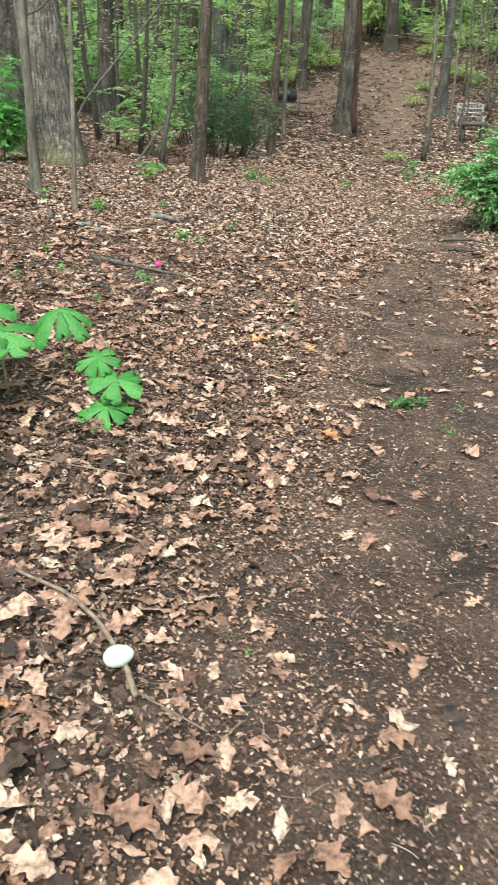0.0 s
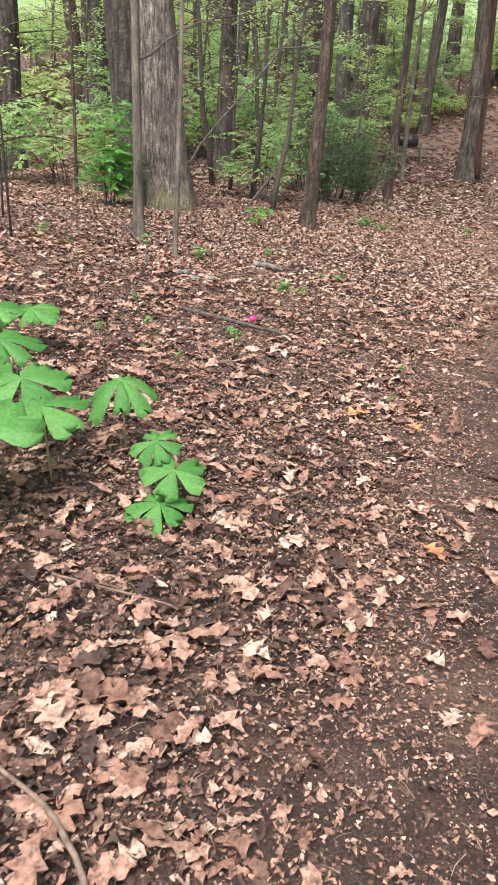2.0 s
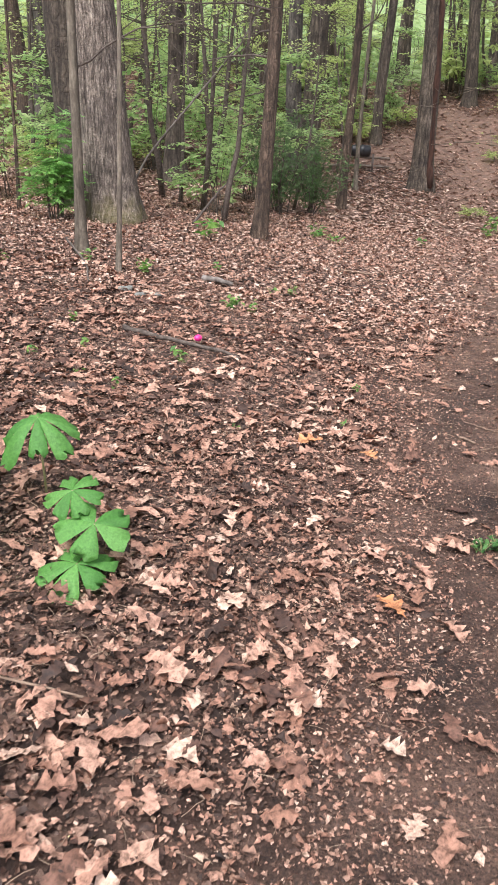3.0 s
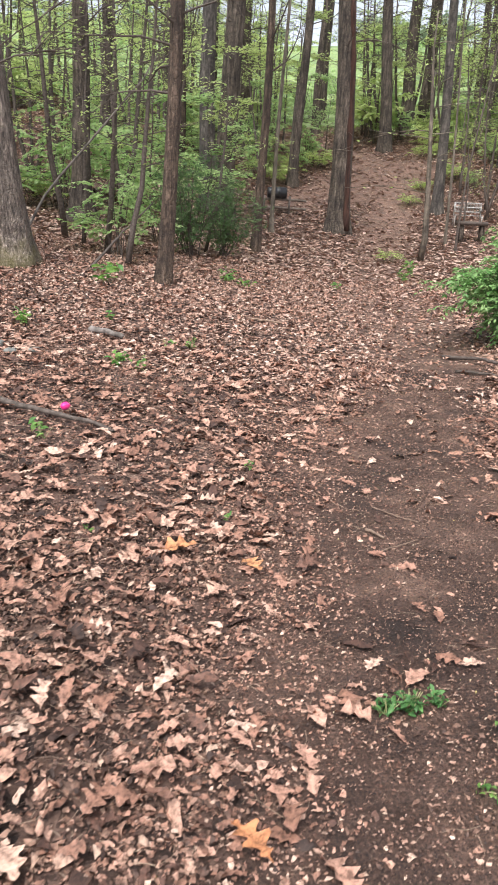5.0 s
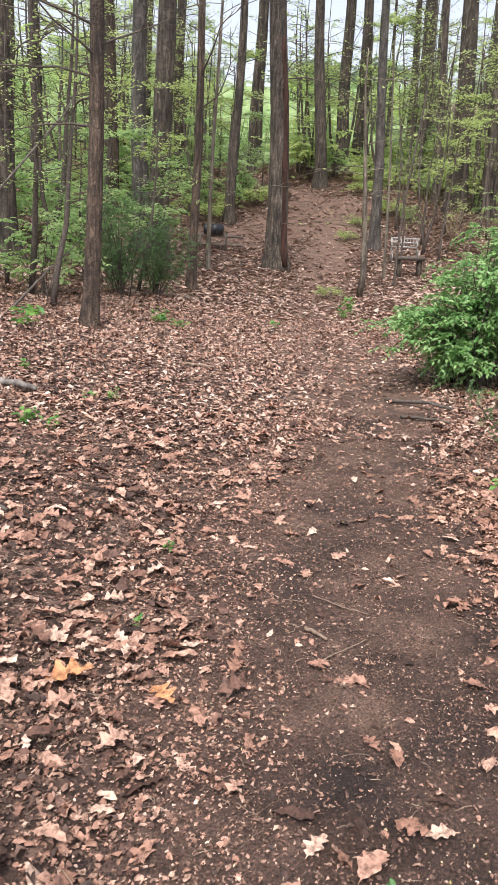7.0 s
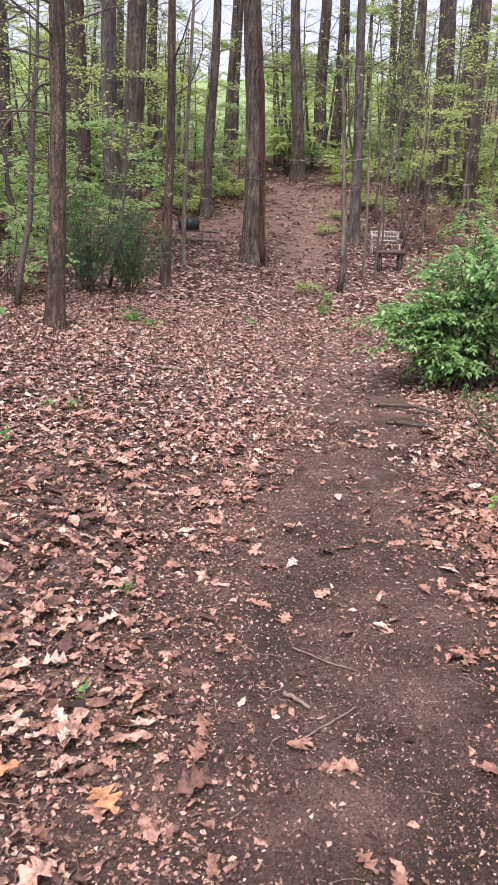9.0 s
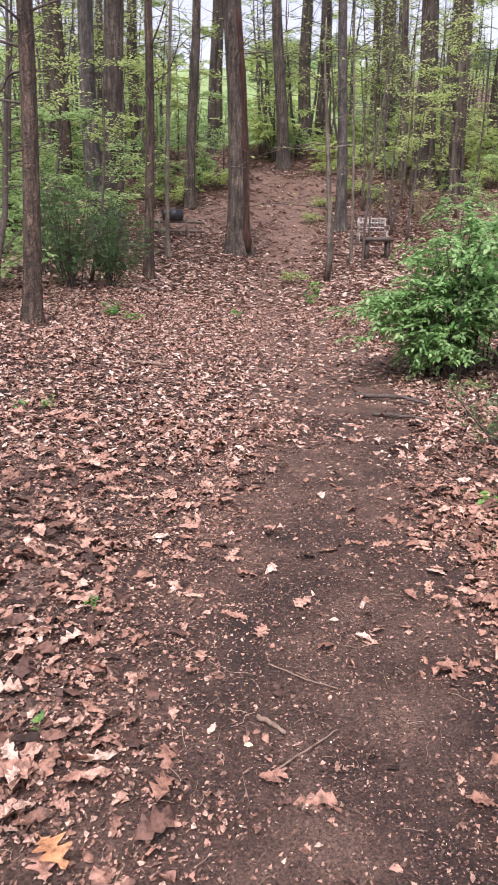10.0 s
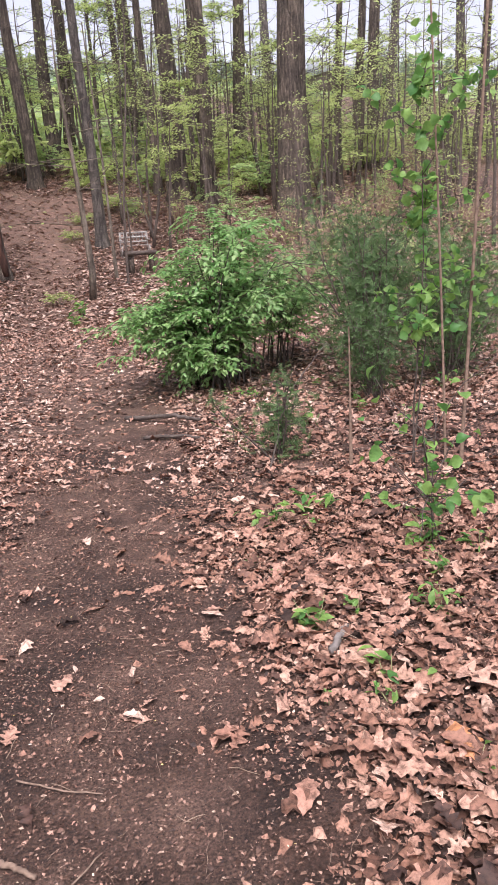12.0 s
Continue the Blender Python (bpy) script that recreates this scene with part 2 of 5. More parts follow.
M_WOOD = plain("weathered_wood", (0.1, 0.075, 0.06), (0.22, 0.18, 0.15), 9, 0.85, 0.4, 0.01, 0.0, (1, 8, 1))
M_WHITE = plain("chipped_white_paint", (0.2, 0.18, 0.16), (0.5, 0.48, 0.45), 22, 0.6)
M_LOG = plain("grey_log", (0.09, 0.075, 0.065), (0.24, 0.21, 0.19), 16, 0.9, 0.6, 0.02, 0.0, (1, 1, 0.2))
M_STONE = plain("lichen_stone", (0.11, 0.11, 0.1), (0.28, 0.29, 0.265), 9, 0.9, 0.6, 0.02)
M_ROOF = plain("grey_shingle", (0.3, 0.32, 0.36), (0.42, 0.44, 0.48), 4, 0.7, 0.2)


# ---- ground shape ----
PROFILE_Y = [-60, -10, 0, 3, 6, 9, 12, 15, 18.7, 21, 24, 28, 32, 40, 60, 80, 110, 160, 400]
PROFILE_Z = [0.3, 0.03, -0.05, -0.075, -0.085, -0.04, 0.09, 0.24, 0.46, 0.85, 1.6, 3.0, 4.0, 5.8, 11.2, 16.2, 20.6, 23, 25]
TRAIL_Y = [-10, 0, 2, 4, 6, 7, 8.5, 10, 13, 16, 19, 23, 25.5, 27.5, 29, 31]
TRAIL_X = [0.5, 0.62, 0.78, 0.95, 1.22, 1.47, 1.95, 2.28, 2.3, 2.8, 3.4, 4.2, 5.0, 4.8, 4.0, 2.4]
GRID = np.linspace(-60, 400, 4601)


def smoothed(xs, ys):
    k = np.hanning(21)
    return np.convolve(np.pad(np.interp(GRID, xs, ys), 10, mode="edge"), k / k.sum(), "valid")


PROFILE, TRAIL = smoothed(PROFILE_Y, PROFILE_Z), smoothed(TRAIL_Y, TRAIL_X)


def trail(y):
    return np.interp(y, GRID, TRAIL)


def height(x, y):
    d = x - trail(y)
    z = np.interp(y, GRID, PROFILE) + 0.9 * np.tanh(0.11 * np.maximum(0, -d - 0.8) / 0.9)
    z = z + 0.8 * np.tanh(0.05 * np.maximum(0, d - 0.5) / 0.8) - 0.075 * np.exp(-((d / 0.75) ** 2))
    return z + 0.008 * np.sin(5.1 * x + 2 * np.sin(2.3 * y)) * np.sin(4.3 * y + 1.7 * np.sin(3.1 * x)) + 0.02 * np.sin(1.1 * x + 0.6 * y) * np.sin(0.9 * y)


def gz(x, y):
    return float(height(np.array(x, float), np.array(y, float)))


def wobble(x, y):
    return 0.5 * np.sin(2.9 * x + 1.3 * y + 1.5 * np.sin(1.9 * y)) + 0.3 * np.sin(7.3 * y - 3.1 * x + np.sin(5 * x)) + 0.2 * np.sin(13.0 * x + 11.0 * y)


def step(a, b, v):
    t = np.clip((v - a) / (b - a), 0, 1)
    return t * t * (3 - 2 * t)


def trodden(x, y):
    """How bare the soil of the track is, 0 to 1."""
    d = x - trail(y) + 0.17 * wobble(x, y)
    left = -0.5 - 0.29 * step(3.4, 1.6, y) + 0.15 * step(6.0, 9.0, y)
    main = step(left - 0.55, left + 0.4, d) * (1 - step(0.45, 0.82, d))
    return main * (1 - 0.9 * step(8.5, 12.0, y + 0.6 * wobble(x * 0.5, y * 0.5)))


def earth(x, y):
    """Worn earth: faint along the path, bare on the mound and on the spur behind the oak."""
    d = x - trail(y) + 0.2 * wobble(x, y)
    worn = (1 - step(0.3, 0.95, np.abs(d))) * step(8.0, 12.0, y) * (0.5 + 0.5 * step(19, 23, y)) * (1 - step(30, 32, y))
    s = np.clip(((x - 5.2) * -4.2 + (y - 26.6) * -4.0) / 33.6, 0, 1)
    spur = 1 - step(0.5, 1.4 - 0.5 * s, np.hypot(x - 5.2 + 4.2 * s, y - 26.6 + 4.0 * s) + 0.25 * wobble(x * 0.7, y * 0.7))
    mound = 1 - step(0.8, 1.7, np.hypot((x - 5.0) * 0.8, y - 27.2) + 0.25 * wobble(x, y))
    return np.maximum(worn, np.maximum(0.85 * spur, mound))


def axis(lo, hi, a, b, fine, grow):
    pts = list(np.arange(a, b, fine))
    s, q = fine, pts[-1]
    while q < hi:
        s *= grow
        q += s
        pts.append(q)
    s, q, low = fine, a, []
    while q > lo:
        s *= grow
        q -= s
        low.append(q)
    return np.array(low[::-1] + pts)


def link_mesh(name, verts, faces, mat, parent=None, label="", smooth=False):
    """A mesh of triangles or quads from arrays, linked as one object."""
    verts, faces = np.asarray(verts, np.float32), np.asarray(faces, np.int32)
    me = bpy.data.meshes.new(name)
    k = faces.shape[1]
    me.vertices.add(len(verts))
    me.vertices.foreach_set("co", verts.ravel())
    me.loops.add(faces.size)
    me.loops.foreach_set("vertex_index", faces.ravel())
    me.polygons.add(len(faces))
    me.polygons.foreach_set("loop_start", np.arange(0, faces.size, k, dtype=np.int32))
    if smooth:
        me.polygons.foreach_set("use_smooth", np.ones(len(faces), dtype=bool))
    me.update(calc_edges=True)
    me.materials.append(mat)
    ob = new(name, me)
    if parent:
        ob.parent = parent
    if label:
        tagged(ob, label)
    return ob


gx, gy = axis(-260, 260, -3.2, 4.2, 0.06, 1.07), axis(-60, 400, 0.2, 9.0, 0.06, 1.04)
GX, GY = np.meshgrid(gx, gy)
idx = np.arange(GX.size).reshape(GX.shape)
quads = np.stack([idx[:-1, :-1], idx[:-1, 1:], idx[1:, 1:], idx[1:, :-1]], -1).reshape(-1, 4)
ground = link_mesh("ground", np.stack([GX, GY, height(GX, GY)], -1).reshape(-1, 3), quads, M_GROUND, smooth=True)
tagged(ground, "forest floor of brown leaf litter with a trodden dirt track", "ground", kind="structure")
for key, values in (("trodden", trodden(GX, GY)), ("earth", earth(GX, GY)), ("meadow", step(33, 37, GY + 1.5 * wobble(GX * 0.3, GY * 0.2) - 30 * step(9, 20, GX)))):
    at = ground.data.attributes.new(key, "FLOAT", "POINT")
    at.data.foreach_set("value", np.ascontiguousarray(values, np.float32).ravel())


# ---- shapes that things are made of ----
rng = np.random.default_rng(7)


class Geo:
    """Collects triangles of one mesh."""

    def __init__(self):
        self.v, self.f, self.n = [], [], 0

    def add(self, v, f):
        self.v.append(np.asarray(v, float))
        self.f.append(np.asarray(f, int) + self.n)
        self.n += len(v)
        return self

    def tube(self, pts, radii, seg=6, rough=0.0, cap=True):
        pts, radii = np.asarray(pts, float), np.asarray(radii, float)
        t = np.gradient(pts, axis=0)
        t /= np.linalg.norm(t, axis=1)[:, None] + 1e-9
        a = np.cross(t[0], (0.3, 0.9, 0.2) if abs(t[0][1]) < 0.8 else (0.9, 0.1, 0.3))
        ang = np.linspace(0, 2 * np.pi, seg, endpoint=False)
        rings = []
        for p, r, d in zip(pts, radii, t):
            a = a - d * np.dot(a, d)
            a = a / (np.linalg.norm(a) + 1e-9)
            b = np.cross(d, a)
            rr = r * (1 + rough * rng.normal(size=seg)) if rough else np.full(seg, r)
            rings.append(p + rr[:, None] * (np.cos(ang)[:, None] * a + np.sin(ang)[:, None] * b))
        v = np.concatenate(rings + [pts[:1], pts[-1:]])
        f, m = [], len(pts)
        for i in range(m - 1):
            for j in range(seg):
                q = (j + 1) % seg
                f += [(i * seg + j, i * seg + q, (i + 1) * seg + q), (i * seg + j, (i + 1) * seg + q, (i + 1) * seg + j)]
        if cap:
            for j in range(seg):
                q = (j + 1) % seg
                f += [(m * seg, q, j), (m * seg + 1, (m - 1) * seg + j, (m - 1) * seg + q)]
        return self.add(v, f)

    def box(self, lo, hi, bev=0.0):
        bm = bmesh.new()
        bmesh.ops.create_cube(bm, size=1.0)
        for w in bm.verts:
            w.co = Vector(((lo[i] + hi[i]) / 2 + w.co[i] * (hi[i] - lo[i]) for i in range(3)))
        if bev:
            bmesh.ops.bevel(bm, geom=bm.edges[:], offset=bev, segments=2, affect="EDGES")
        bmesh.ops.triangulate(bm, faces=bm.faces[:])
        bm.verts.index_update()
        self.add([w.co[:] for w in bm.verts], [[w.index for w in q.verts] for q in bm.faces])
        bm.free()
        return self

    def out(self, name, mat, parent=None, label="", smooth=False):
        return link_mesh(name, np.concatenate(self.v), np.concatenate(self.f), mat, parent, label, smooth)


def turns(n, tilt, r=rng):
    """Random turns about z after a random lean of about tilt radians."""
    a, b, c = r.uniform(0, 2 * np.pi, n), r.normal(0, tilt, n), r.normal(0, tilt, n)
    ca, sa, cb, sb, cc, sc = np.cos(a), np.sin(a), np.cos(b), np.sin(b), np.cos(c), np.sin(c)
    z, o = np.zeros(n), np.ones(n)
    Rz = np.stack([np.stack([ca, -sa, z], -1), np.stack([sa, ca, z], -1), np.stack([z, z, o], -1)], 1)
    Rx = np.stack([np.stack([o, z, z], -1), np.stack([z, cb, -sb], -1), np.stack([z, sb, cb], -1)], 1)
    Ry = np.stack([np.stack([cc, z, sc], -1), np.stack([z, o, z], -1), np.stack([-sc, z, cc], -1)], 1)
    return Rz @ Rx @ Ry


def scatter(template, pos, rot, scale):
    """Many copies of a small template (verts, tris) in two arrays."""
    tv, tf = template
    v = np.einsum("nij,kj->nki", rot, tv) * np.asarray(scale)[:, None, None] + np.asarray(pos)[:, None, :]
    f = tf[None] + (np.arange(len(pos)) * len(tv))[:, None, None]
    return v.reshape(-1, 3), f.reshape(-1, 3)


def blade(widths, curl=0.1, bend=0.1, skew=0.0, crumple=0.0, seed=0):
    """A leaf 1 long along x: half widths at even stations, with a midrib; lobes point forward."""
    n, q = len(widths), np.random.default_rng(seed)
    v, f = [], []
    for i, w in enumerate(widths):
        s = i / (n - 1)
        z0 = bend * (0.25 - (s - 0.5) ** 2) * 4
        tip = 0 < i < n - 1 and w > widths[i - 1] and w > widths[i + 1]
        for k in (-1, 0, 1):
            ww = w * (1 + 0.25 * q.normal() * (crumple > 0))
            v.append((s - 0.5 + (0.035 if tip and k else 0), k * ww + skew * s * s, z0 + abs(k) * curl * w * 4 * (0.4 + s) * (1 + 0.3 * k) + crumple * q.normal()))
    for i in range(n - 1):
        for k in (0, 1):
            a, b = i * 3 + k, i * 3 + k + 1
            f += [(a, b, b + 3), (a, b + 3, a + 3)]
    return np.array(v), np.array(f)


OAKS = [
    blade([0.012, 0.06, 0.17, 0.1, 0.26, 0.12, 0.27, 0.13, 0.18, 0.01], 0.05, 0.06, 0.0, 0.035, 1),
    blade([0.012, 0.08, 0.22, 0.12, 0.31, 0.15, 0.28, 0.13, 0.03], -0.05, 0.1, 0.1, 0.045, 2),
    blade([0.012, 0.06, 0.17, 0.11, 0.23, 0.14, 0.25, 0.14, 0.17, 0.02], 0.1, -0.05, -0.12, 0.04, 3),
    blade([0.01, 0.08, 0.22, 0.15, 0.29, 0.17, 0.2, 0.02], 0.08, 0.07, 0.06, 0.045, 4),
    blade([0.01, 0.1, 0.17, 0.21, 0.2, 0.13, 0.01], -0.2, 0.1, -0.08, 0.05, 5),
    blade([0.012, 0.08, 0.26, 0.11, 0.31, 0.12, 0.24, 0.02], 0.12, 0.14, 0.12, 0.05, 6),
]
SIMPLE = [blade([0.02, 0.24, 0.1, 0.3, 0.02], 0.2, 0.14, 0.05, 0.06, 7), blade([0.05, 0.24, 0.3, 0.1], -0.2, 0.18, -0.1, 0.07, 8), blade([0.02, 0.28, 0.14, 0.05], 0.3, -0.12, 0.1, 0.08, 9),
          blade([0.02, 0.14, 0.3, 0.12, 0.03], 0.5, 0.2, -0.15, 0.06, 10), blade([0.08, 0.2, 0.16, 0.02], -0.5, 0.1, 0.0, 0.08, 11)]
CRUMB = blade([0.12, 0.3, 0.05], 0.1, 0.1, 0.0, 0.08, 12)
BIT = (np.array([(-0.5, -0.1, 0), (0.0, -0.3, 0.12), (0.5, 0.02, 0), (0.05, 0.28, 0.16)]), np.array([(0, 1, 2), (0, 2, 3)]))


def shard(seed):
    """A torn scrap of leaf, 1 long: an uneven outline round a raised or sunk middle."""
    q = np.random.default_rng(seed)
    a = np.sort(np.linspace(0, 2 * np.pi, 6, endpoint=False) + q.uniform(-0.35, 0.35, 6))
    rad = q.uniform(0.22, 0.55, 6)
    v = np.stack([rad * np.cos(a), 0.75 * rad * np.sin(a), q.normal(0, 0.07, 6)], -1)
    return np.concatenate([v, [(0.05, 0.02, q.uniform(-0.1, 0.1))]]), np.array([(6, k, (k + 1) % 6) for k in range(6)])


SHARDS = [shard(k) for k in range(5)]
CHIPS = [(v[:5], np.array([(0, 1, 2), (0, 2, 3), (0, 3, 4)])) for v, _ in SHARDS]
STRAW = (np.array([(-0.5, 0.0, 0.0), (-0.5, 0.02, 0.01), (-0.15, 0.03, 0.02), (-0.15, 0.05, 0.035), (0.2, 0.02, 0.03), (0.2, 0.04, 0.045), (0.5, -0.05, 0.0), (0.5, -0.035, 0.012)]),
         np.array([(0, 1, 3), (0, 3, 2), (2, 3, 5), (2, 5, 4), (4, 5, 7), (4, 7, 6)]))
OVAL = blade([0.02, 0.17, 0.24, 0.16, 0.01], 0.12, 0.08)
SMALL = (np.array([(-0.5, 0, 0), (0.02, -0.27, 0.08), (0.5, 0, -0.06), (0.02, 0.27, 0.1)]), np.array([(0, 1, 2), (0, 2, 3)]))
HEART = blade([0.05, 0.4, 0.44, 0.32, 0.12, 0.01], 0.12, 0.12)


def feather(pairs=5, narrow=0.05):
    """A flat spray: an axis with thin side fingers."""
    v, f = [], []
    for i in range(pairs):
        s = i / pairs
        for k in (-1, 1):
            b = len(v)
            v += [(s - 0.5, 0, 0), (s - 0.5 + 0.12, k * 0.01, 0), (s - 0.5 + 0.34, k * 0.3 * (1.1 - s), 0.05 * math.sin(9 * s)), (s - 0.5 + 0.2, k * 0.3 * (1.1 - s) * 0.5 + k * narrow, 0.02)]
            f += [(b, b + 1, b + 2), (b, b + 2, b + 3)]
    b = len(v)
    v += [(-0.5, -0.02, 0), (-0.5, 0.02, 0), (0.5, 0, 0.04)]
    f.append((b, b + 1, b + 2))
    return np.array(v), np.array(f)


SPRAY = feather()


def root(name, x, y, label, category, group="", kind="", z=None, turn=0.0, scale=1.0):
    ob = new(name)
    ob.empty_display_size = 0.1
    ob.matrix_basis = pose(x, y, gz(x, y) if z is None else z, 0, 0, turn) @ Matrix.Scale(scale, 4)
    return tagged(ob, label, category, group, kind)


def arc(start, direction, length, n=6, droop=0.0, wander=0.15, r=rng):
    """Points of a branch that wanders and sags."""
    p, d = np.array(start, float), np.array(direction, float)
    d /= np.linalg.norm(d)
    out = [p.copy()]
    for _ in range(n - 1):
        d = d + r.normal(0, wander, 3) + np.array((0, 0, -droop))
        d /= np.linalg.norm(d)
        p = p + d * length / (n - 1)
        out.append(p.copy())
    return np.array(out)


# ---- trees ----
def crown_data(seed):
    """Limbs and spring leaves of a high crown, from its lowest fork at 0."""
    r = np.random.default_rng(seed)
    g, spots = Geo(), []
    for i in range(9):
        a = i * 2.4 + r.uniform(-0.4, 0.4)
        z = r.uniform(0, 4.5)
        limb = arc((0, 0, z), (math.cos(a), math.sin(a), r.uniform(0.5, 1.3)), r.uniform(2.2, 4.2), 7, 0.0, 0.16, r)
        g.tube(limb, np.linspace(0.09, 0.02, 7), 4, 0.0, False)
        for k in range(5):
            q = limb[r.integers(2, 7)]
            tw = arc(q, r.normal(0, 1, 3) + (0, 0, 0.3), r.uniform(0.7, 1.6), 5, 0.02, 0.2, r)
            g.tube(tw[[0, 2, 4]], np.linspace(0.025, 0.006, 3), 3, 0.0, False)
            spots.append(tw)
    spots = np.concatenate(spots)
    p = spots[r.integers(0, len(spots), 420)] + r.normal(0, 0.18, (420, 3))
    return g, scatter(SMALL, p, turns(420, 0.6, r), r.uniform(0.06, 0.12, 420))


CROWNS = []
for s in range(3):
    g, lv = crown_data(40 + s)
    limbs = g.out("limbs", M_BARK)
    leaves = link_mesh("crown", *lv, M_UNDER)
    CROWNS.append((limbs.data, leaves.data))
    bpy.data.objects.remove(limbs), bpy.data.objects.remove(leaves)


def tree(name, x, y, diam, lean, label, mat=None, tall=15.0, seg=18, flare=0.5, group="trees of the wood", kink=0.05, crown=0, lean_y=0.0, low_limbs=(), seam=None):
    """An upright tree: tapered, flared and uneven trunk, limbs and a high crown."""
    base = root(name, x, y, label, "tree", group)
    r = np.random.default_rng(int(abs(x * 131 + y * 977)) + 5)
    zs = np.concatenate([[-0.35, -0.1, 0.0, 0.08, 0.18, 0.32, 0.55, 0.85], np.linspace(1.3, tall, 16)]) if tall > 2 else np.linspace(-0.1, tall, 12)
    ph, ph2 = r.uniform(0, 6, 2)
    cx = lean * zs + kink * np.sin(zs * 0.55 + ph) * np.clip(zs / 3, 0, 1)
    cy = lean_y * zs + kink * np.sin(zs * 0.47 + ph2) * np.clip(zs / 3, 0, 1)
    rad = diam / 2 * (1 - 0.68 * (np.clip(zs, 0, None) / tall) ** 0.9) * (1 + flare * np.exp(-np.clip(zs, 0, None) / (0.22 + diam * 0.35)))
    ang = np.linspace(0, 2 * np.pi, seg, endpoint=False)
    lobes = 0.22 * np.cos(ang * 5 + ph) + 0.12 * np.cos(ang * 3 + ph2)
    v = []
    for i, z in enumerate(zs):
        fl = flare * math.exp(-max(0, z) / (0.2 + diam * 0.3))
        rr = rad[i] * (1 + fl * lobes + 0.035 * np.sin(ang * 7 + 0.7 * z + ph) + 0.02 * r.normal(size=seg))
        v.append(np.stack([cx[i] + rr * np.cos(ang), cy[i] + rr * np.sin(ang), np.full(seg, z)], -1))
    f = []
    for i in range(len(zs) - 1):
        for j in range(seg):
            q = (j + 1) % seg
            f.append((i * seg + j, i * seg + q, (i + 1) * seg + q, (i + 1) * seg + j))
    link_mesh("trunk", np.concatenate(v), f, mat or M_BARK, base, smooth=True)

    def axis_at(z):
        return np.array((np.interp(z, zs, cx), np.interp(z, zs, cy), z)), np.interp(z, zs, rad)

    if seam is not None:  # a long dark split in the bark
        pts = []
        for z in np.linspace(0.02, 5.0, 18):
            c, rr = axis_at(z)
            a = seam + 0.05 * math.sin(2.1 * z)
            pts.append(c + (math.cos(a) * rr * 1.0, math.sin(a) * rr * 1.0, 0))
        Geo().tube(pts, np.linspace(0.075, 0.05, 18) * (1 + 0.2 * r.normal(size=18)), 7, 0.12).out("bark_split", M_SPLIT, base, "dark red-brown split in the bark")
    for z, a, length, up in low_limbs:
        c, rr = axis_at(z)
        limb = arc(c, (math.cos(a), math.sin(a), up), length, 9, 0.01, 0.14, r)
        bough = Geo().tube(limb, np.linspace(min(rr * 0.26, 0.016), 0.003, 9), 6).out("limb", M_TWIG, base, smooth=True)
        g = Geo()
        for _ in range(9):
            q = limb[r.integers(2, 9)]
            g.tube(arc(q, r.normal(0, 1, 3) + limb[-1] - limb[0], r.uniform(0.3, 0.9), 5, 0.0, 0.25, r), np.linspace(0.006, 0.002, 5), 4)
        tagged(g.out("twig", M_TWIG, bough), kind="stuff")
    if crown is not None:
        c, rr = axis_at(tall * 0.62)
        for nm, data in zip(("branchwork", "crown"), CROWNS[crown % 3]):
            o = new(nm, data)
            o.parent = base
            tagged(o, kind="stuff")
            o.matrix_basis = pose(c[0], c[1], c[2], 0, 0, r.uniform(0, 360)) @ Matrix.Scale(0.8 + 0.7 * diam, 4)
    return base


OAK = "tall straight oak with furrowed grey-brown bark"
SLIM = "slender young tree with smooth grey-brown bark"
big = tree("shagbark_tree", -2.62, 11.3, 0.62, -0.075, "very stout old tree with shaggy grey bark, mossy at its base", M_BARK_BIG, 17, 44, 0.42, crown=0, kink=0.02)
tree("oak_tree", -3.25, 12.1, 0.5, -0.085, "stout dark oak standing close behind a shaggy old trunk", M_BARK, 16, 24, 0.25, crown=1)
tree("reddish_tree", -0.67, 11.43, 0.19, 0.045, "slim upright tree with dark reddish bark and thin bare limbs", M_BARK_RED, 13, 16, 0.35, crown=2,
     low_limbs=((2.7, 3.3, 1.7, 0.25), (3.0, 0.4, 1.1, 0.7), (3.5, 2.9, 2.4, 0.35), (2.5, 2.2, 1.3, 0.2), (3.2, 3.7, 2.2, 0.1), (3.9, 2.6, 2.6, 0.4), (2.9, 4.2, 1.6, 0.3), (4.3, 3.2, 2.8, 0.15), (4.0, 0.2, 1.8, 0.5), (2.2, 3.0, 1.1, 0.45)))
tree("oak_tree", -2.87, 17.1, 0.36, 0.0, "grey oak with a widely flared foot", M_BARK, 15, 20, 0.9, crown=1, low_limbs=((3.4, -0.2, 2.0, 0.6), (4.2, 3.4, 1.8, 0.4)))
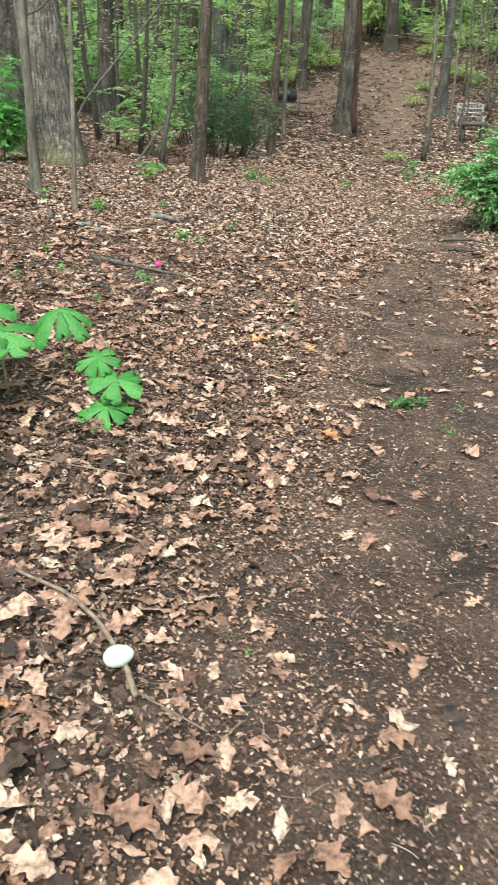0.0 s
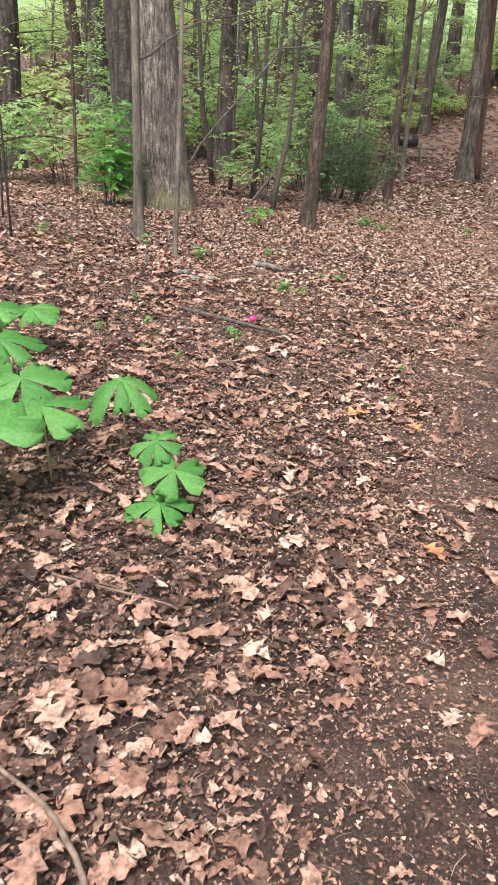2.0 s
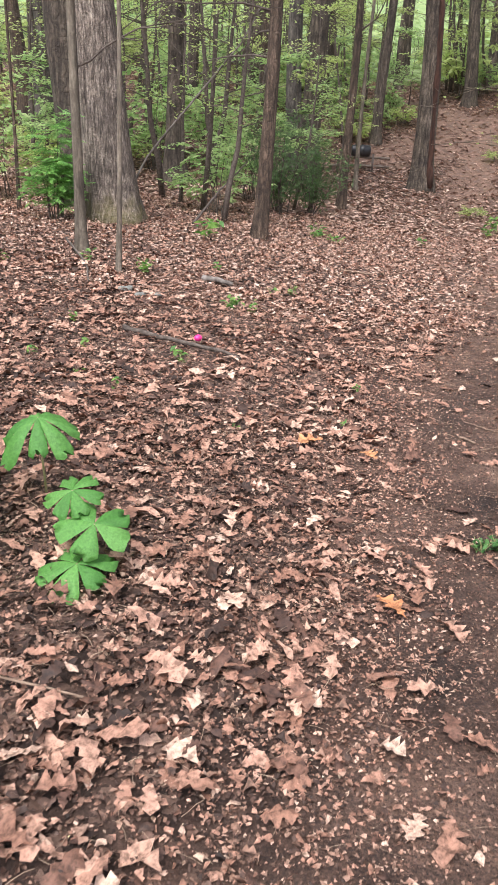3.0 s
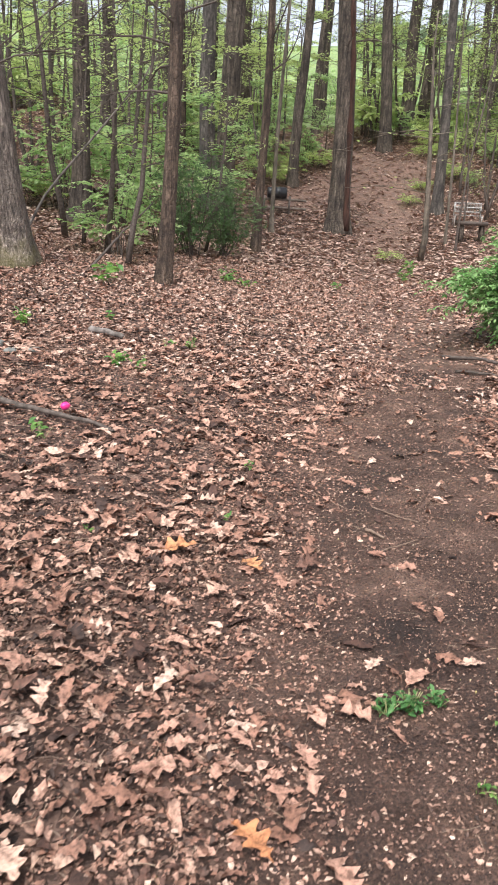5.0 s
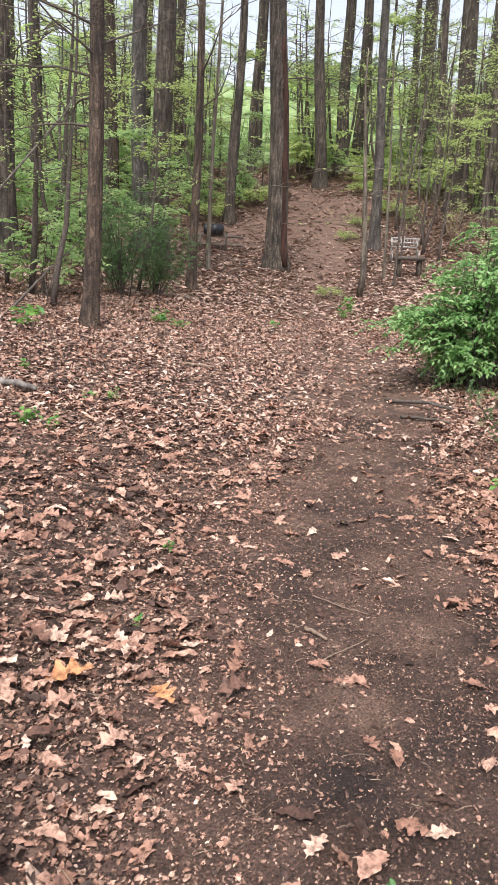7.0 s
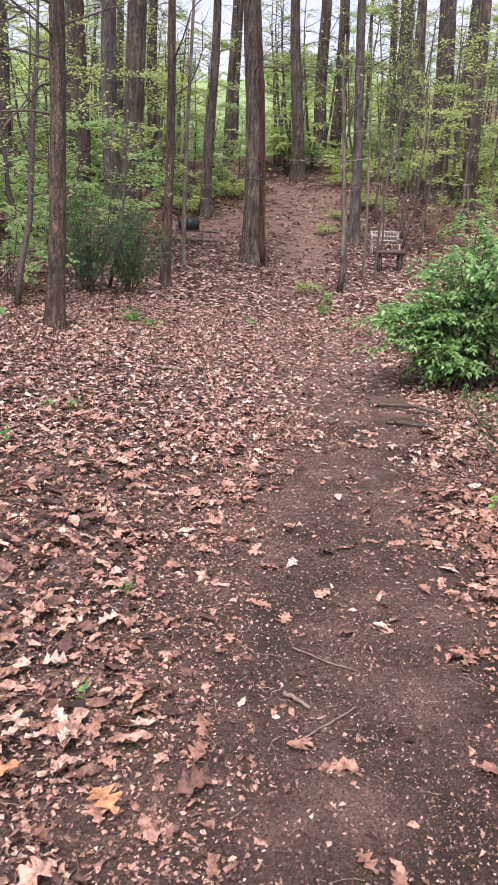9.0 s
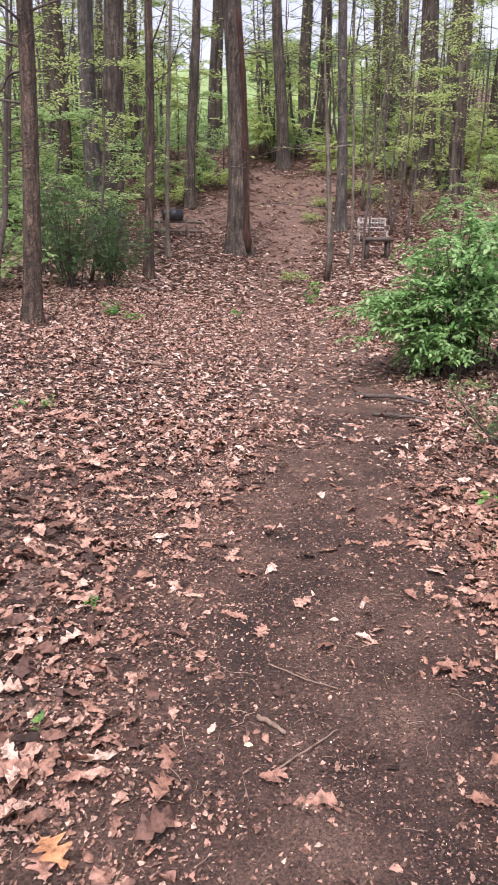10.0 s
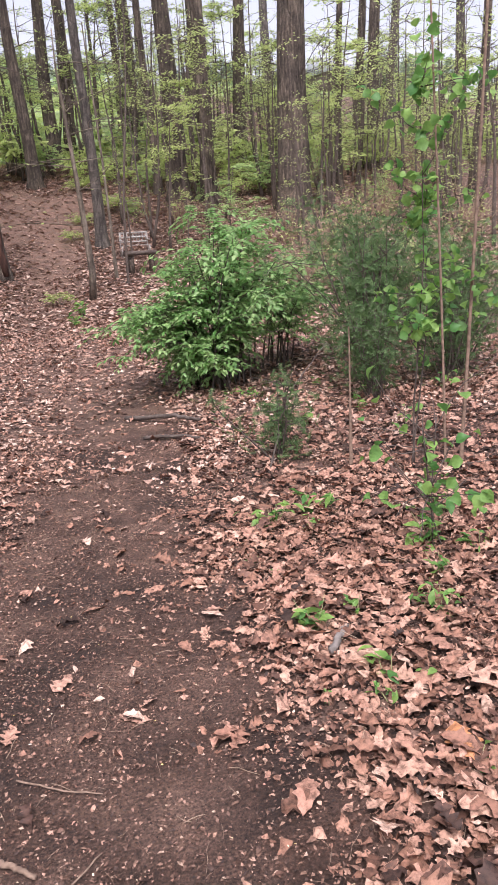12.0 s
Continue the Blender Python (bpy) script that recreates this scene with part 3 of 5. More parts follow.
for x, y, d, ln, lb, mt, tl, cr in [
    (-2.05, 26.7, 0.44, 0.018, OAK, M_BARK, 16, 0), (-1.6, 24.4, 0.3, 0.0, OAK, M_BARK_RED, 15, 2),
    (-0.56, 20.6, 0.4, -0.02, "pale grey oak growing in a close pair", M_BARK_GREY, 17, 1),
    (-0.2, 19.8, 0.48, 0.025, "stout grey oak growing in a close pair", M_BARK, 17, 0),
    (0.54, 16.57, 0.17, 0.02, "slim tree with reddish-brown bark", M_BARK_RED, 13, 2),
    (0.93, 19.6, 0.1, 0.022, SLIM, M_BARK_SMOOTH, 9, None), (1.62, 24.4, 0.28, 0.032, OAK, M_BARK, 15, 1),
    (2.58, 20.83, 0.5, -0.03, "big oak with a dark crack down its bark, beside the path", M_BARK, 18, 2),
    (5.04, 29.67, 0.42, -0.05, "leaning oak on the bank where the path climbs", M_BARK, 16, 0),
    (6.45, 33.0, 0.5, -0.03, "forked oak, the stouter of two stems", M_BARK, 17, 1), (7.0, 33.3, 0.45, 0.02, "forked oak, the slimmer of two stems", M_BARK, 17, 2),
    (5.5, 23.08, 0.29, -0.02, "grey-brown oak beyond the sapling", M_BARK_GREY, 14, 0),
    (8.8, 35.9, 0.18, 0.004, SLIM, M_BARK, 11, None), (9.96, 36.5, 0.36, -0.007, OAK, M_BARK, 14, 1), (10.15, 34.9, 0.6, -0.03, OAK, M_BARK, 17, 2),
    (8.93, 26.75, 0.62, -0.02, OAK, M_BARK, 17, 0), (9.75, 26.2, 0.48, -0.015, OAK, M_BARK, 16, 1), (8.5, 27.5, 0.26, -0.03, OAK, M_BARK, 14, 2),
    (13.2, 31.6, 0.54, 0.04, OAK, M_BARK, 16, 0), (15.5, 42.8, 0.6, 0.05, OAK, M_BARK_GREY, 17, 1), (23.5, 50.7, 0.7, 0.03, OAK, M_BARK_GREY, 18, 2),
    (11.03, 23.05, 0.92, 0.03, "massive dark oak with a vine climbing its bark", M_BARK, 19, 0),
    (18.1, 31.2, 0.4, 0.07, OAK, M_BARK, 15, 1), (18.1, 30.1, 0.38, 0.05, OAK, M_BARK, 15, 2), (27.0, 42.0, 0.6, 0.08, OAK, M_BARK_GREY, 17, 0),
    (17.2, 23.0, 0.34, 0.08, OAK, M_BARK, 15, 1), (30.0, 40.0, 0.65, 0.05, OAK, M_BARK_GREY, 17, 2),
    (-7.4, 21.3, 0.4, -0.1, "leaning oak with a split brown trunk", M_BARK_RED, 15, 0), (-6.5, 20.2, 0.55, -0.05, "pale grey straight oak", M_BARK_GREY, 17, 1),
    (-6.0, 13.6, 0.5, 0.06, "stout forked oak among green brush", M_BARK, 15, 2), (-6.55, 13.9, 0.34, -0.12, "leaning stem of a forked oak", M_BARK, 14, 0),
    (-3.9, 25.5, 0.35, 0.01, OAK, M_BARK, 15, 1), (-1.0, 30.0, 0.3, 0.02, OAK, M_BARK, 14, 2), (0.2, 27.5, 0.35, 0.0, OAK, M_BARK, 15, 0),
    (2.9, 33.0, 0.34, 0.01, OAK, M_BARK, 14, 1), (-9.5, 28.0, 0.5, 0.02, OAK, M_BARK, 16, 0), (-12.5, 22.0, 0.5, 0.02, OAK, M_BARK, 16, 2),
    (-6.0, 32.0, 0.45, 0.02, OAK, M_BARK, 15, 1), (13.6, 37.5, 0.4, 0.0, OAK, M_BARK, 15, 0), (21.5, 35.0, 0.45, 0.03, OAK, M_BARK, 15, 2),
    (14.5, 26.5, 0.28, 0.04, OAK, M_BARK, 13, 1), (3.4, 36.5, 0.4, 0.0, OAK, M_BARK, 15, 2), (12.0, 40.0, 0.45, 0.02, OAK, M_BARK_GREY, 15, 0),
    (-14.0, 12.0, 0.5, 0.0, OAK, M_BARK, 16, 0), (10.5, 6.0, 0.5, 0.0, OAK, M_BARK, 16, 1), (-6.5, -4.0, 0.5, 0.0, OAK, M_BARK, 16, 2), (5.0, -7.0, 0.55, 0.0, OAK, M_BARK, 16, 0),
]:
    q = np.random.default_rng(int(abs(x) * 100 + y * 7))
    bare = [(q.uniform(2.6, 7.5), q.uniform(0, 6.28), q.uniform(1.0, 2.8), q.uniform(0.1, 0.8)) for _ in range(int(q.integers(2, 6)))] if y > 12 else ()
    tree("oak_tree", x, y, d, ln, lb, mt, tl, 20 if d > 0.4 else 14, 0.45, crown=cr, seam=-1.0 if "dark crack" in lb else None, kink=0.03 + 0.08 * q.uniform(), low_limbs=bare)
tree("slim_tree", -2.28, 8.7, 0.105, 0.0, "slim pale-barked young tree before a stout trunk", M_BARK_SMOOTH, 8, 12, 0.5, crown=None, kink=0.03, low_limbs=((1.7, 0.3, 1.5, 0.8),))
tree("slim_tree", -1.72, 8.0, 0.05, 0.03, "thin pale sapling stem with few side twigs", M_BARK_SMOOTH, 6, 8, 0.4, crown=None, kink=0.03, low_limbs=((2.0, 0.2, 1.2, 0.5),))
tree("slim_tree", -3.88, 11.2, 0.05, 0.017, "thin brown sapling stem beside a yew", M_BARK_RED, 6, 8, 0.3, crown=None)
tree("slim_tree", 4.96, 19.7, 0.075, -0.03, "thin grey sapling stem beside a bench", M_BARK_SMOOTH, 5, 8, 0.2, crown=None)
tree("slim_tree", 5.04, 19.05, 0.055, 0.05, "thin crooked dark sapling stem", M_TWIG, 6, 8, 0.2, crown=None, kink=0.14)


def sapling_data(seed, tall, layers, leaves, leaf, spread, template, flat=0.35, girth=1.0):
    """A small understory tree: thin stem, level side branches, light leaves along them."""
    r = np.random.default_rng(seed)
    stem, boughs, spots = Geo(), Geo(), []
    axis_pts = arc((0, 0, -0.1), (r.normal(0, 0.05), r.normal(0, 0.05), 1), tall, 9, -0.03, 0.05, r)
    stem.tube(axis_pts, np.linspace((0.012 + tall * 0.008) * girth, 0.006 * girth, 9), 7)
    for i in range(layers):
        s = r.uniform(0.3, 0.98)
        p = np.array([np.interp(s * 8, range(9), axis_pts[:, k]) for k in range(3)])
        a = r.uniform(0, 6.28)
        b = arc(p, (math.cos(a), math.sin(a), 0.35), spread * (1.15 - 0.6 * s) * r.uniform(0.6, 1.2), 7, 0.04, 0.13, r)
        boughs.tube(b, np.linspace(0.012, 0.003, 7), 3, 0.0, False)
        spots.append(b[2:])
        for _ in range(4):
            q = b[r.integers(1, 7)]
            t = arc(q, (*r.normal(0, 1, 2), 0.1), r.uniform(0.25, 0.6) * spread * 0.6, 5, 0.03, 0.2, r)
            boughs.tube(t[[0, 2, 4]], np.linspace(0.006, 0.002, 3), 3, 0.0, False)
            spots.append(t)
    spots = np.concatenate(spots)
    n = leaves
    p = spots[r.integers(0, len(spots), n)] + r.normal(0, 1, (n, 3)) * (0.06, 0.06, 0.03)
    return stem, boughs, scatter(template, p, turns(n, flat, r), r.uniform(0.6, 1.3, n) * leaf)


def sapling_kind(name, label, category, seed, mats, **kw):
    stem, boughs, lv = sapling_data(seed, **kw)
    base = root(name, 0, 0, label, category, z=0)
    stem.out("stem", mats[0], base, smooth=True)
    tagged(boughs.out("branchwork", mats[0], base), kind="stuff")
    if kw["leaves"]:
        tagged(link_mesh("foliage", *lv, mats[1], base), kind="stuff")
    return base


def spread_copies(base, places):
    """The first place takes the thing itself, the others copies of it."""
    for i, (x, y, turn, s) in enumerate(places):
        m = pose(x, y, gz(x, y), 0, 0, turn)
        o = base if i == 0 else copy_thing(base, m)
        o.matrix_basis = m @ Matrix.Scale(s, 4)


def area(n, x0, x1, y0, y1, s0, s1, seed):
    r = np.random.default_rng(seed)
    out = []
    while len(out) < n:
        x, y = r.uniform(x0, x1), r.uniform(y0, y1)
        if abs(x - trail(y)) > 1.5 and not (y < 13 and -6 < x < 6) and not (-1.6 < x < 8.5 and y < 23.5) and not (1 < x < 6.5 and y < 30):
            out.append((x, y, r.uniform(0, 360), r.uniform(s0, s1)))
    return out


def belt(n, x0, x1, y0, y1, s0, s1, seed):
    """Places on the rising ground, clear of the worn earth."""
    r = np.random.default_rng(seed)
    out = []
    while len(out) < n:
        x, y = r.uniform(x0, x1), r.uniform(y0, y1)
        if float(earth(np.array(x), np.array(y))) < 0.05 and abs(x - trail(y)) > 1.6:
            out.append((x, y, r.uniform(0, 360), r.uniform(s0, s1)))
    return out


LAYERED = "young understory tree with level boughs of yellow-green spring leaves"
k1 = sapling_kind("understory_tree", LAYERED, "tree", 1, (M_TWIG, M_UNDER), tall=5.0, layers=13, leaves=1150, leaf=0.11, spread=1.7, template=SMALL)
k2 = sapling_kind("understory_tree", LAYERED, "tree", 2, (M_TWIG, M_UNDER), tall=6.5, layers=14, leaves=1000, leaf=0.11, spread=2.0, template=SMALL)
k3 = sapling_kind("bare_sapling", "thin bare dark sapling with a few first leaves", "sapling", 3, (M_TWIG, M_UNDER), tall=5.5, layers=12, leaves=260, leaf=0.08, spread=1.5, template=SMALL)
k4 = sapling_kind("bare_sapling", "thin bare crooked sapling with fine twigs", "sapling", 4, (M_TWIG, M_UNDER), tall=4.5, layers=14, leaves=320, leaf=0.08, spread=1.4, template=SMALL)
for k in (k1, k2):
    tagged(k, group="understory trees")
for k in (k3, k4):
    tagged(k, group="bare saplings")
spread_copies(k1, [(-0.1, 18.9, 20, 0.75), (1.6, 26.0, 90, 0.9), (-4.6, 16.5, 40, 0.9), (7.9, 24.5, 70, 0.8), (6.9, 21.8, 10, 0.7)] + area(27, -14, 26, 19, 36, 0.6, 1.1, 11) + area(7, -3, 9, 29, 37, 0.7, 1.1, 35) + [(0.2, 34.5, 10, 0.8), (2.6, 38.0, 80, 0.9)] + area(14, -14, 32, 38, 52, 0.8, 1.3, 36))
spread_copies(k2, [(-7.2, 12.6, 20, 0.8), (-1.7, 22.0, 60, 0.8), (11.6, 22.0, 0, 0.9), (9.0, 24.0, 200, 0.8)] + area(18, -14, 28, 20, 37, 0.6, 1.05, 12))
spread_copies(k3, [(1.1, 31.2, 0, 0.9), (0.1, 26.2, 60, 0.8), (0.9, 28.6, 200, 0.9), (-1.75, 13.5, 0, 0.9), (-1.3, 12.6, 110, 0.85), (-2.6, 14.6, 300, 1.0), (-0.35, 15.2, 50, 0.6), (6.6, 22.3, 20, 0.8), (6.75, 22.5, 220, 0.7), (0.5, 21.0, 100, 0.6)] + area(36, -12, 26, 17, 36, 0.6, 1.2, 13) + area(24, -3, 15, 30, 36, 0.8, 1.3, 15) + area(16, 6, 17, 20, 30, 0.7, 1.2, 37) + area(14, -7, -1.7, 17, 28, 0.8, 1.2, 38) + belt(16, 9, 24, 17, 32, 0.7, 1.2, 56))
spread_copies(k4, [(-2.2, 14.0, 0, 0.8), (5.6, 20.6, 80, 0.6), (9.6, 20.0, 80, 0.7)] + area(36, -12, 26, 17, 36, 0.6, 1.2, 14) + area(20, -3, 15, 30, 36, 0.8, 1.4, 16) + area(16, 6, 17, 20, 30, 0.7, 1.2, 39) + area(14, -3, 8, 24, 33, 0.9, 1.4, 40) + belt(16, -4, 12, 22.5, 31, 0.6, 1.2, 55))
k5 = sapling_kind("dogwood_tree", "young dogwood with level sprays of fresh green leaves", "tree", 5, (M_TWIG, M_SHRUB), tall=2.8, layers=13, leaves=2000, leaf=0.09, spread=1.5, template=SMALL, flat=0.25)
tagged(k5, group="dogwoods")
spread_copies(k5, [(-0.35, 18.0, 0, 0.95), (-1.6, 17.6, 60, 0.9), (-4.3, 14.4, 200, 0.9), (-7.0, 11.9, 30, 0.9), (8.6, 22.0, 90, 0.7), (0.6, 25.8, 10, 0.8), (2.0, 28.2, 130, 0.85), (-0.6, 24.0, 250, 0.8), (3.0, 29.6, 60, 0.7)])
young = sapling_kind("yellow_sapling", "thin sapling with sparse yellow-green opening leaves", "sapling", 29, (M_BARK_RED, M_UNDER), tall=3.0, layers=11, leaves=300, leaf=0.075, spread=0.9, template=SMALL, girth=0.4)
spread_copies(young, [(-3.2, 7.6, 0, 1.0), (-3.75, 8.6, 140, 0.9)])
lone = sapling_kind("path_sapling", "grey-green bare sapling with a few kinked side branches beside the path", "sapling", 23, (M_BARK_SMOOTH, M_UNDER), tall=4.6, layers=9, leaves=24, leaf=0.08, spread=1.3, template=SMALL)
lone.matrix_basis = pose(3.96, 17.71, gz(3.96, 17.71), 0, -3.6, 40) @ Matrix.Diagonal((1.5, 1.5, 1, 1))


# ---- shrubs ----
def shrub_data(seed, tall, radius, stems, leaves, leaf, template, tilt=0.5, low=0.1):
    r = np.random.default_rng(seed)
    wood, spots = Geo(), []
    for i in range(stems):
        a, lean = r.uniform(0, 6.28), r.uniform(0.05, 1.0)
        top = tall * r.uniform(0.7, 1.05) * math.sqrt(max(0.15, 1 - 0.55 * lean * lean))
        end = np.array((math.cos(a) * radius * lean, math.sin(a) * radius * lean, top))
        pts = arc((r.normal(0, 0.05) * radius, r.normal(0, 0.05) * radius, -0.03), end + (0, 0, top * 0.5), np.linalg.norm(end), 7, 0.06 * lean, 0.08, r)
        wood.tube(pts[[0, 2, 4, 6]], np.linspace(0.009, 0.003, 4) * (0.7 + tall * 0.3), 4, 0.0, False)
        for _ in range(5):
            q = pts[r.integers(2, 7)]
            t = arc(q, r.normal(0, 1, 3) * (1, 1, 0.5) + (0, 0, 0.25), r.uniform(0.25, 0.5) * radius, 5, 0.05, 0.2, r)
            wood.tube(t[[0, 2, 4]], np.linspace(0.004, 0.0015, 3), 3, 0.0, False)
            spots.append(t)
        spots.append(pts[2:])
    spots = np.concatenate(spots)
    spots = spots[spots[:, 2] > low * tall]
    p = spots[r.integers(0, len(spots), leaves)] + r.normal(0, 0.09 * radius, (leaves, 3))
    return wood, scatter(template, p, turns(leaves, tilt, r), r.uniform(0.65, 1.25, leaves) * leaf)


def shrub_kind(name, label, category, seed, mat, wood_mat=None, **kw):
    wood, lv = shrub_data(seed, **kw)
    base = root(name, 0, 0, label, category, z=0)
    tagged(wood.out("branchwork", wood_mat or M_TWIG, base), kind="stuff")
    tagged(link_mesh("foliage", *lv, mat, base), kind="stuff")
    return base


def arching_data(seed, aims, leaf, template, twigs=7, pairs=6, thick=0.009, fine=True):
    """A shrub of arching stems; twigs along them carry pairs of pointed leaves that hang outward.
    aims: (root x, root y, azimuth, reach, rise) of each stem."""
    r = np.random.default_rng(seed)
    wood, pos, along = Geo(), [], []
    for rx, ry, az, reach, rise in aims:
        s = np.linspace(0, 1, 9)
        out = reach * s ** 1.5
        up = rise * (1.5 * s - 0.5 * s ** 3) - 0.3 * reach * s ** 4
        pts = np.stack([rx + out * math.cos(az), ry + out * math.sin(az), up - 0.02], -1)
        pts[1:] += np.cumsum(r.normal(0, 0.012, (8, 3)), 0)
        wood.tube(pts[::2], np.linspace(thick, 0.002, 5), 4, 0.0, False)
        for k in range(twigs):
            q = 8 * (0.3 + 0.7 * (k + r.uniform(0, 1)) / twigs)
            p = np.array([np.interp(q, range(9), pts[:, i]) for i in range(3)])
            t = az + r.choice((-1, 1)) * r.uniform(0.2, 1.5)
            tw = arc(p, (math.cos(t), math.sin(t), r.uniform(-0.1, 0.7)), r.uniform(0.16, 0.36), pairs, 0.12, 0.1, r)
            if fine:
                wood.tube(tw[[0, pairs // 2, pairs - 1]], [0.003, 0.002, 0.001], 3, 0.0, False)
            d = np.gradient(tw, axis=0)
            d /= np.linalg.norm(d, axis=1)[:, None]
            side = np.cross(d, (0, 0, 1.0))
            for sg in (-1, 1):
                pos.append(tw + r.normal(0, 0.006, tw.shape))
                along.append(d * 0.8 + sg * side * 0.9 + (0, 0, -0.25) + r.normal(0, 0.25, tw.shape))
    pos, x = np.concatenate(pos), np.concatenate(along)
    x /= np.linalg.norm(x, axis=1)[:, None]
    z = np.array((0, 0, 1.0)) + r.normal(0, 0.35, x.shape)
    y = np.cross(z, x)
    y /= np.linalg.norm(y, axis=1)[:, None]
    rot = np.stack([x, y, np.cross(x, y)], -1)
    size = r.uniform(0.6, 1.2, len(pos)) * leaf
    return wood, scatter(template, pos + x * size[:, None] * 0.5, rot, size)


POINTED = blade([0.02, 0.17, 0.22, 0.13, 0.005], 0.1, 0.09)
r = np.random.default_rng(70)
aims = []
for _ in range(34):  # high arching stems, longest on the far side from the track
    az = r.uniform(-3.14, 3.14)
    east = 0.5 + 0.5 * math.cos(az + 0.4)
    aims.append((r.normal(0, 0.1), r.normal(0, 0.1), az, r.uniform(0.25, 0.62) + 0.38 * east * r.uniform(0, 1), r.uniform(0.75, 1.35)))
for _ in range(9):  # upright leaders
    aims.append((r.normal(0.1, 0.15), r.normal(0, 0.12), r.uniform(0, 6.28), r.uniform(0.05, 0.3), r.uniform(1.25, 1.65)))
for _ in range(16):  # low skirts
    aims.append((r.normal(0, 0.12), r.normal(0, 0.1), r.uniform(1.9, 5.9), r.uniform(0.12, 0.36), r.uniform(0.25, 0.6)))
for _ in range(12):  # stems that reach low over the track
    aims.append((r.normal(0, 0.1), r.normal(0, 0.1), r.normal(2.75, 0.45), r.uniform(0.6, 0.95), r.uniform(0.55, 0.95)))
for _ in range(14):  # a second clump behind
    aims.append((0.75 + r.normal(0, 0.12), 0.3 + r.normal(0, 0.12), r.uniform(0, 6.28), r.uniform(0.2, 0.6), r.uniform(0.7, 1.2)))
bush_base = root("green_bush", 3.34, 9.68, "leafy bright green bush of arching stems beside the dirt track", "bush")
wood, lv = arching_data(71, aims, 0.064, POINTED, 14, 7)
tagged(wood.out("branchwork", M_TWIG, bush_base), kind="stuff")
tagged(link_mesh("foliage", *lv, M_BUSH, bush_base), kind="stuff")


def arching_kind(name, label, seed, mat, stems, reach, rise, leaf, twigs, pairs):
    q = np.random.default_rng(seed)
    wood, lv = arching_data(seed, [(*q.normal(0, 0.12, 2), q.uniform(0, 6.28), reach * q.uniform(0.3, 1), rise * q.uniform(0.45, 1)) for _ in range(stems)], leaf, SMALL, twigs, pairs, fine=False)
    base = root(name, 0, 0, label, "shrub", z=0)
    tagged(wood.out("branchwork", M_TWIG, base), kind="stuff")
    tagged(link_mesh("foliage", *lv, mat, base), kind="stuff")
    return base


s1 = arching_kind("green_shrub", "loose light green woodland shrub", 5, M_SHRUB, 15, 1.0, 1.5, 0.12, 6, 5)
s2 = arching_kind("green_shrub", "low spreading pale green shrub", 6, M_UNDER, 15, 1.1, 1.0, 0.12, 6, 5)
for k in (s1, s2):
    tagged(k, group="woodland shrubs")
spread_copies(s1, [(0.5, 33.6, 50, 1.1), (1.7, 35.5, 140, 1.2), (3.0, 37.0, 10, 1.2), (-1.5, 13.4, 0, 0.85), (-1.1, 15.6, 40, 0.9), (-4.6, 12.4, 80, 0.9), (-5.2, 11.8, 20, 0.8), (-3.6, 19.0, 10, 1.2), (-4.9, 18.2, 70, 1.2)] + area(30, -16, 3, 20, 35, 0.7, 1.4, 21) + area(8, 12, 28, 24, 36, 0.6, 1.1, 25) + area(9, -3, 9.5, 30.5, 36, 0.7, 1.2, 31) + area(20, -16, 34, 39, 60, 1.0, 2.0, 32) + belt(16, -5, 2.4, 23.5, 31, 0.4, 0.8, 51) + belt(9, 6.5, 12, 25, 31, 0.35, 0.7, 52) + belt(12, 7.5, 17, 9, 19, 0.3, 0.6, 57) + belt(10, -13, -7, 9, 20, 0.5, 1.0, 58))
spread_copies(s2, [(-6.4, 11.3, 0, 0.8), (-7.5, 15.0, 0, 1.2), (5.5, 25.4, 0, 0.42), (3.4, 18.0, 50, 0.3)] + area(46, -16, 26, 28, 37, 0.9, 1.9, 22) + area(14, -16, -4, 13, 24, 0.7, 1.3, 26) + area(26, 5.5, 24, 28.5, 36, 0.6, 1.2, 27) + area(10, -3, 9.5, 30.5, 36, 0.7, 1.2, 33) + area(22, -16, 34, 42, 70, 1.2, 2.4, 34) + belt(24, -5, 3.2, 24, 31, 0.35, 0.75, 53) + belt(16, 6.0, 13, 26, 32, 0.4, 0.8, 54) + [(5.0, 24.1, 90, 0.35)])
db = shrub_kind("dry_brush", "tangle of thin tan dead stems with a few new leaves", "shrub", 66, M_UNDER, M_STRAW, tall=1.3, radius=0.9, stems=26, leaves=160, leaf=0.07, template=SMALL)
tagged(db, group="dry brush")
spread_copies(db, [(6.2, 13.5, 0, 0.9), (7.4, 15.0, 40, 1.0), (8.6, 16.5, 80, 1.1), (7.0, 17.5, 120, 0.9), (9.8, 18.0, 160, 1.2), (8.2, 19.5, 200, 1.0), (11.0, 19.5, 240, 1.2), (12.4, 21.0, 280, 1.2), (10.0, 21.4, 320, 1.0),
                   (13.8, 22.5, 30, 1.3), (14.6, 20.0, 70, 1.2), (6.8, 11.5, 110, 0.8), (12.0, 16.8, 150, 1.2), (16.0, 24.0, 190, 1.4), (7.6, 12.8, 230, 0.8), (9.4, 14.2, 270, 0.9), (12.4, 25.5, 310, 1.3), (8.0, 24.0, 350, 0.9), (15.0, 27.5, 20, 1.5), (17.5, 26.5, 60, 1.5), (19.5, 29.0, 100, 1.6), (13.5, 28.5, 140, 1.4), (18.0, 33.0, 180, 1.6), (22.0, 32.0, 220, 1.7), (15.5, 34.0, 260, 1.6), (20.0, 37.0, 300, 1.7)])
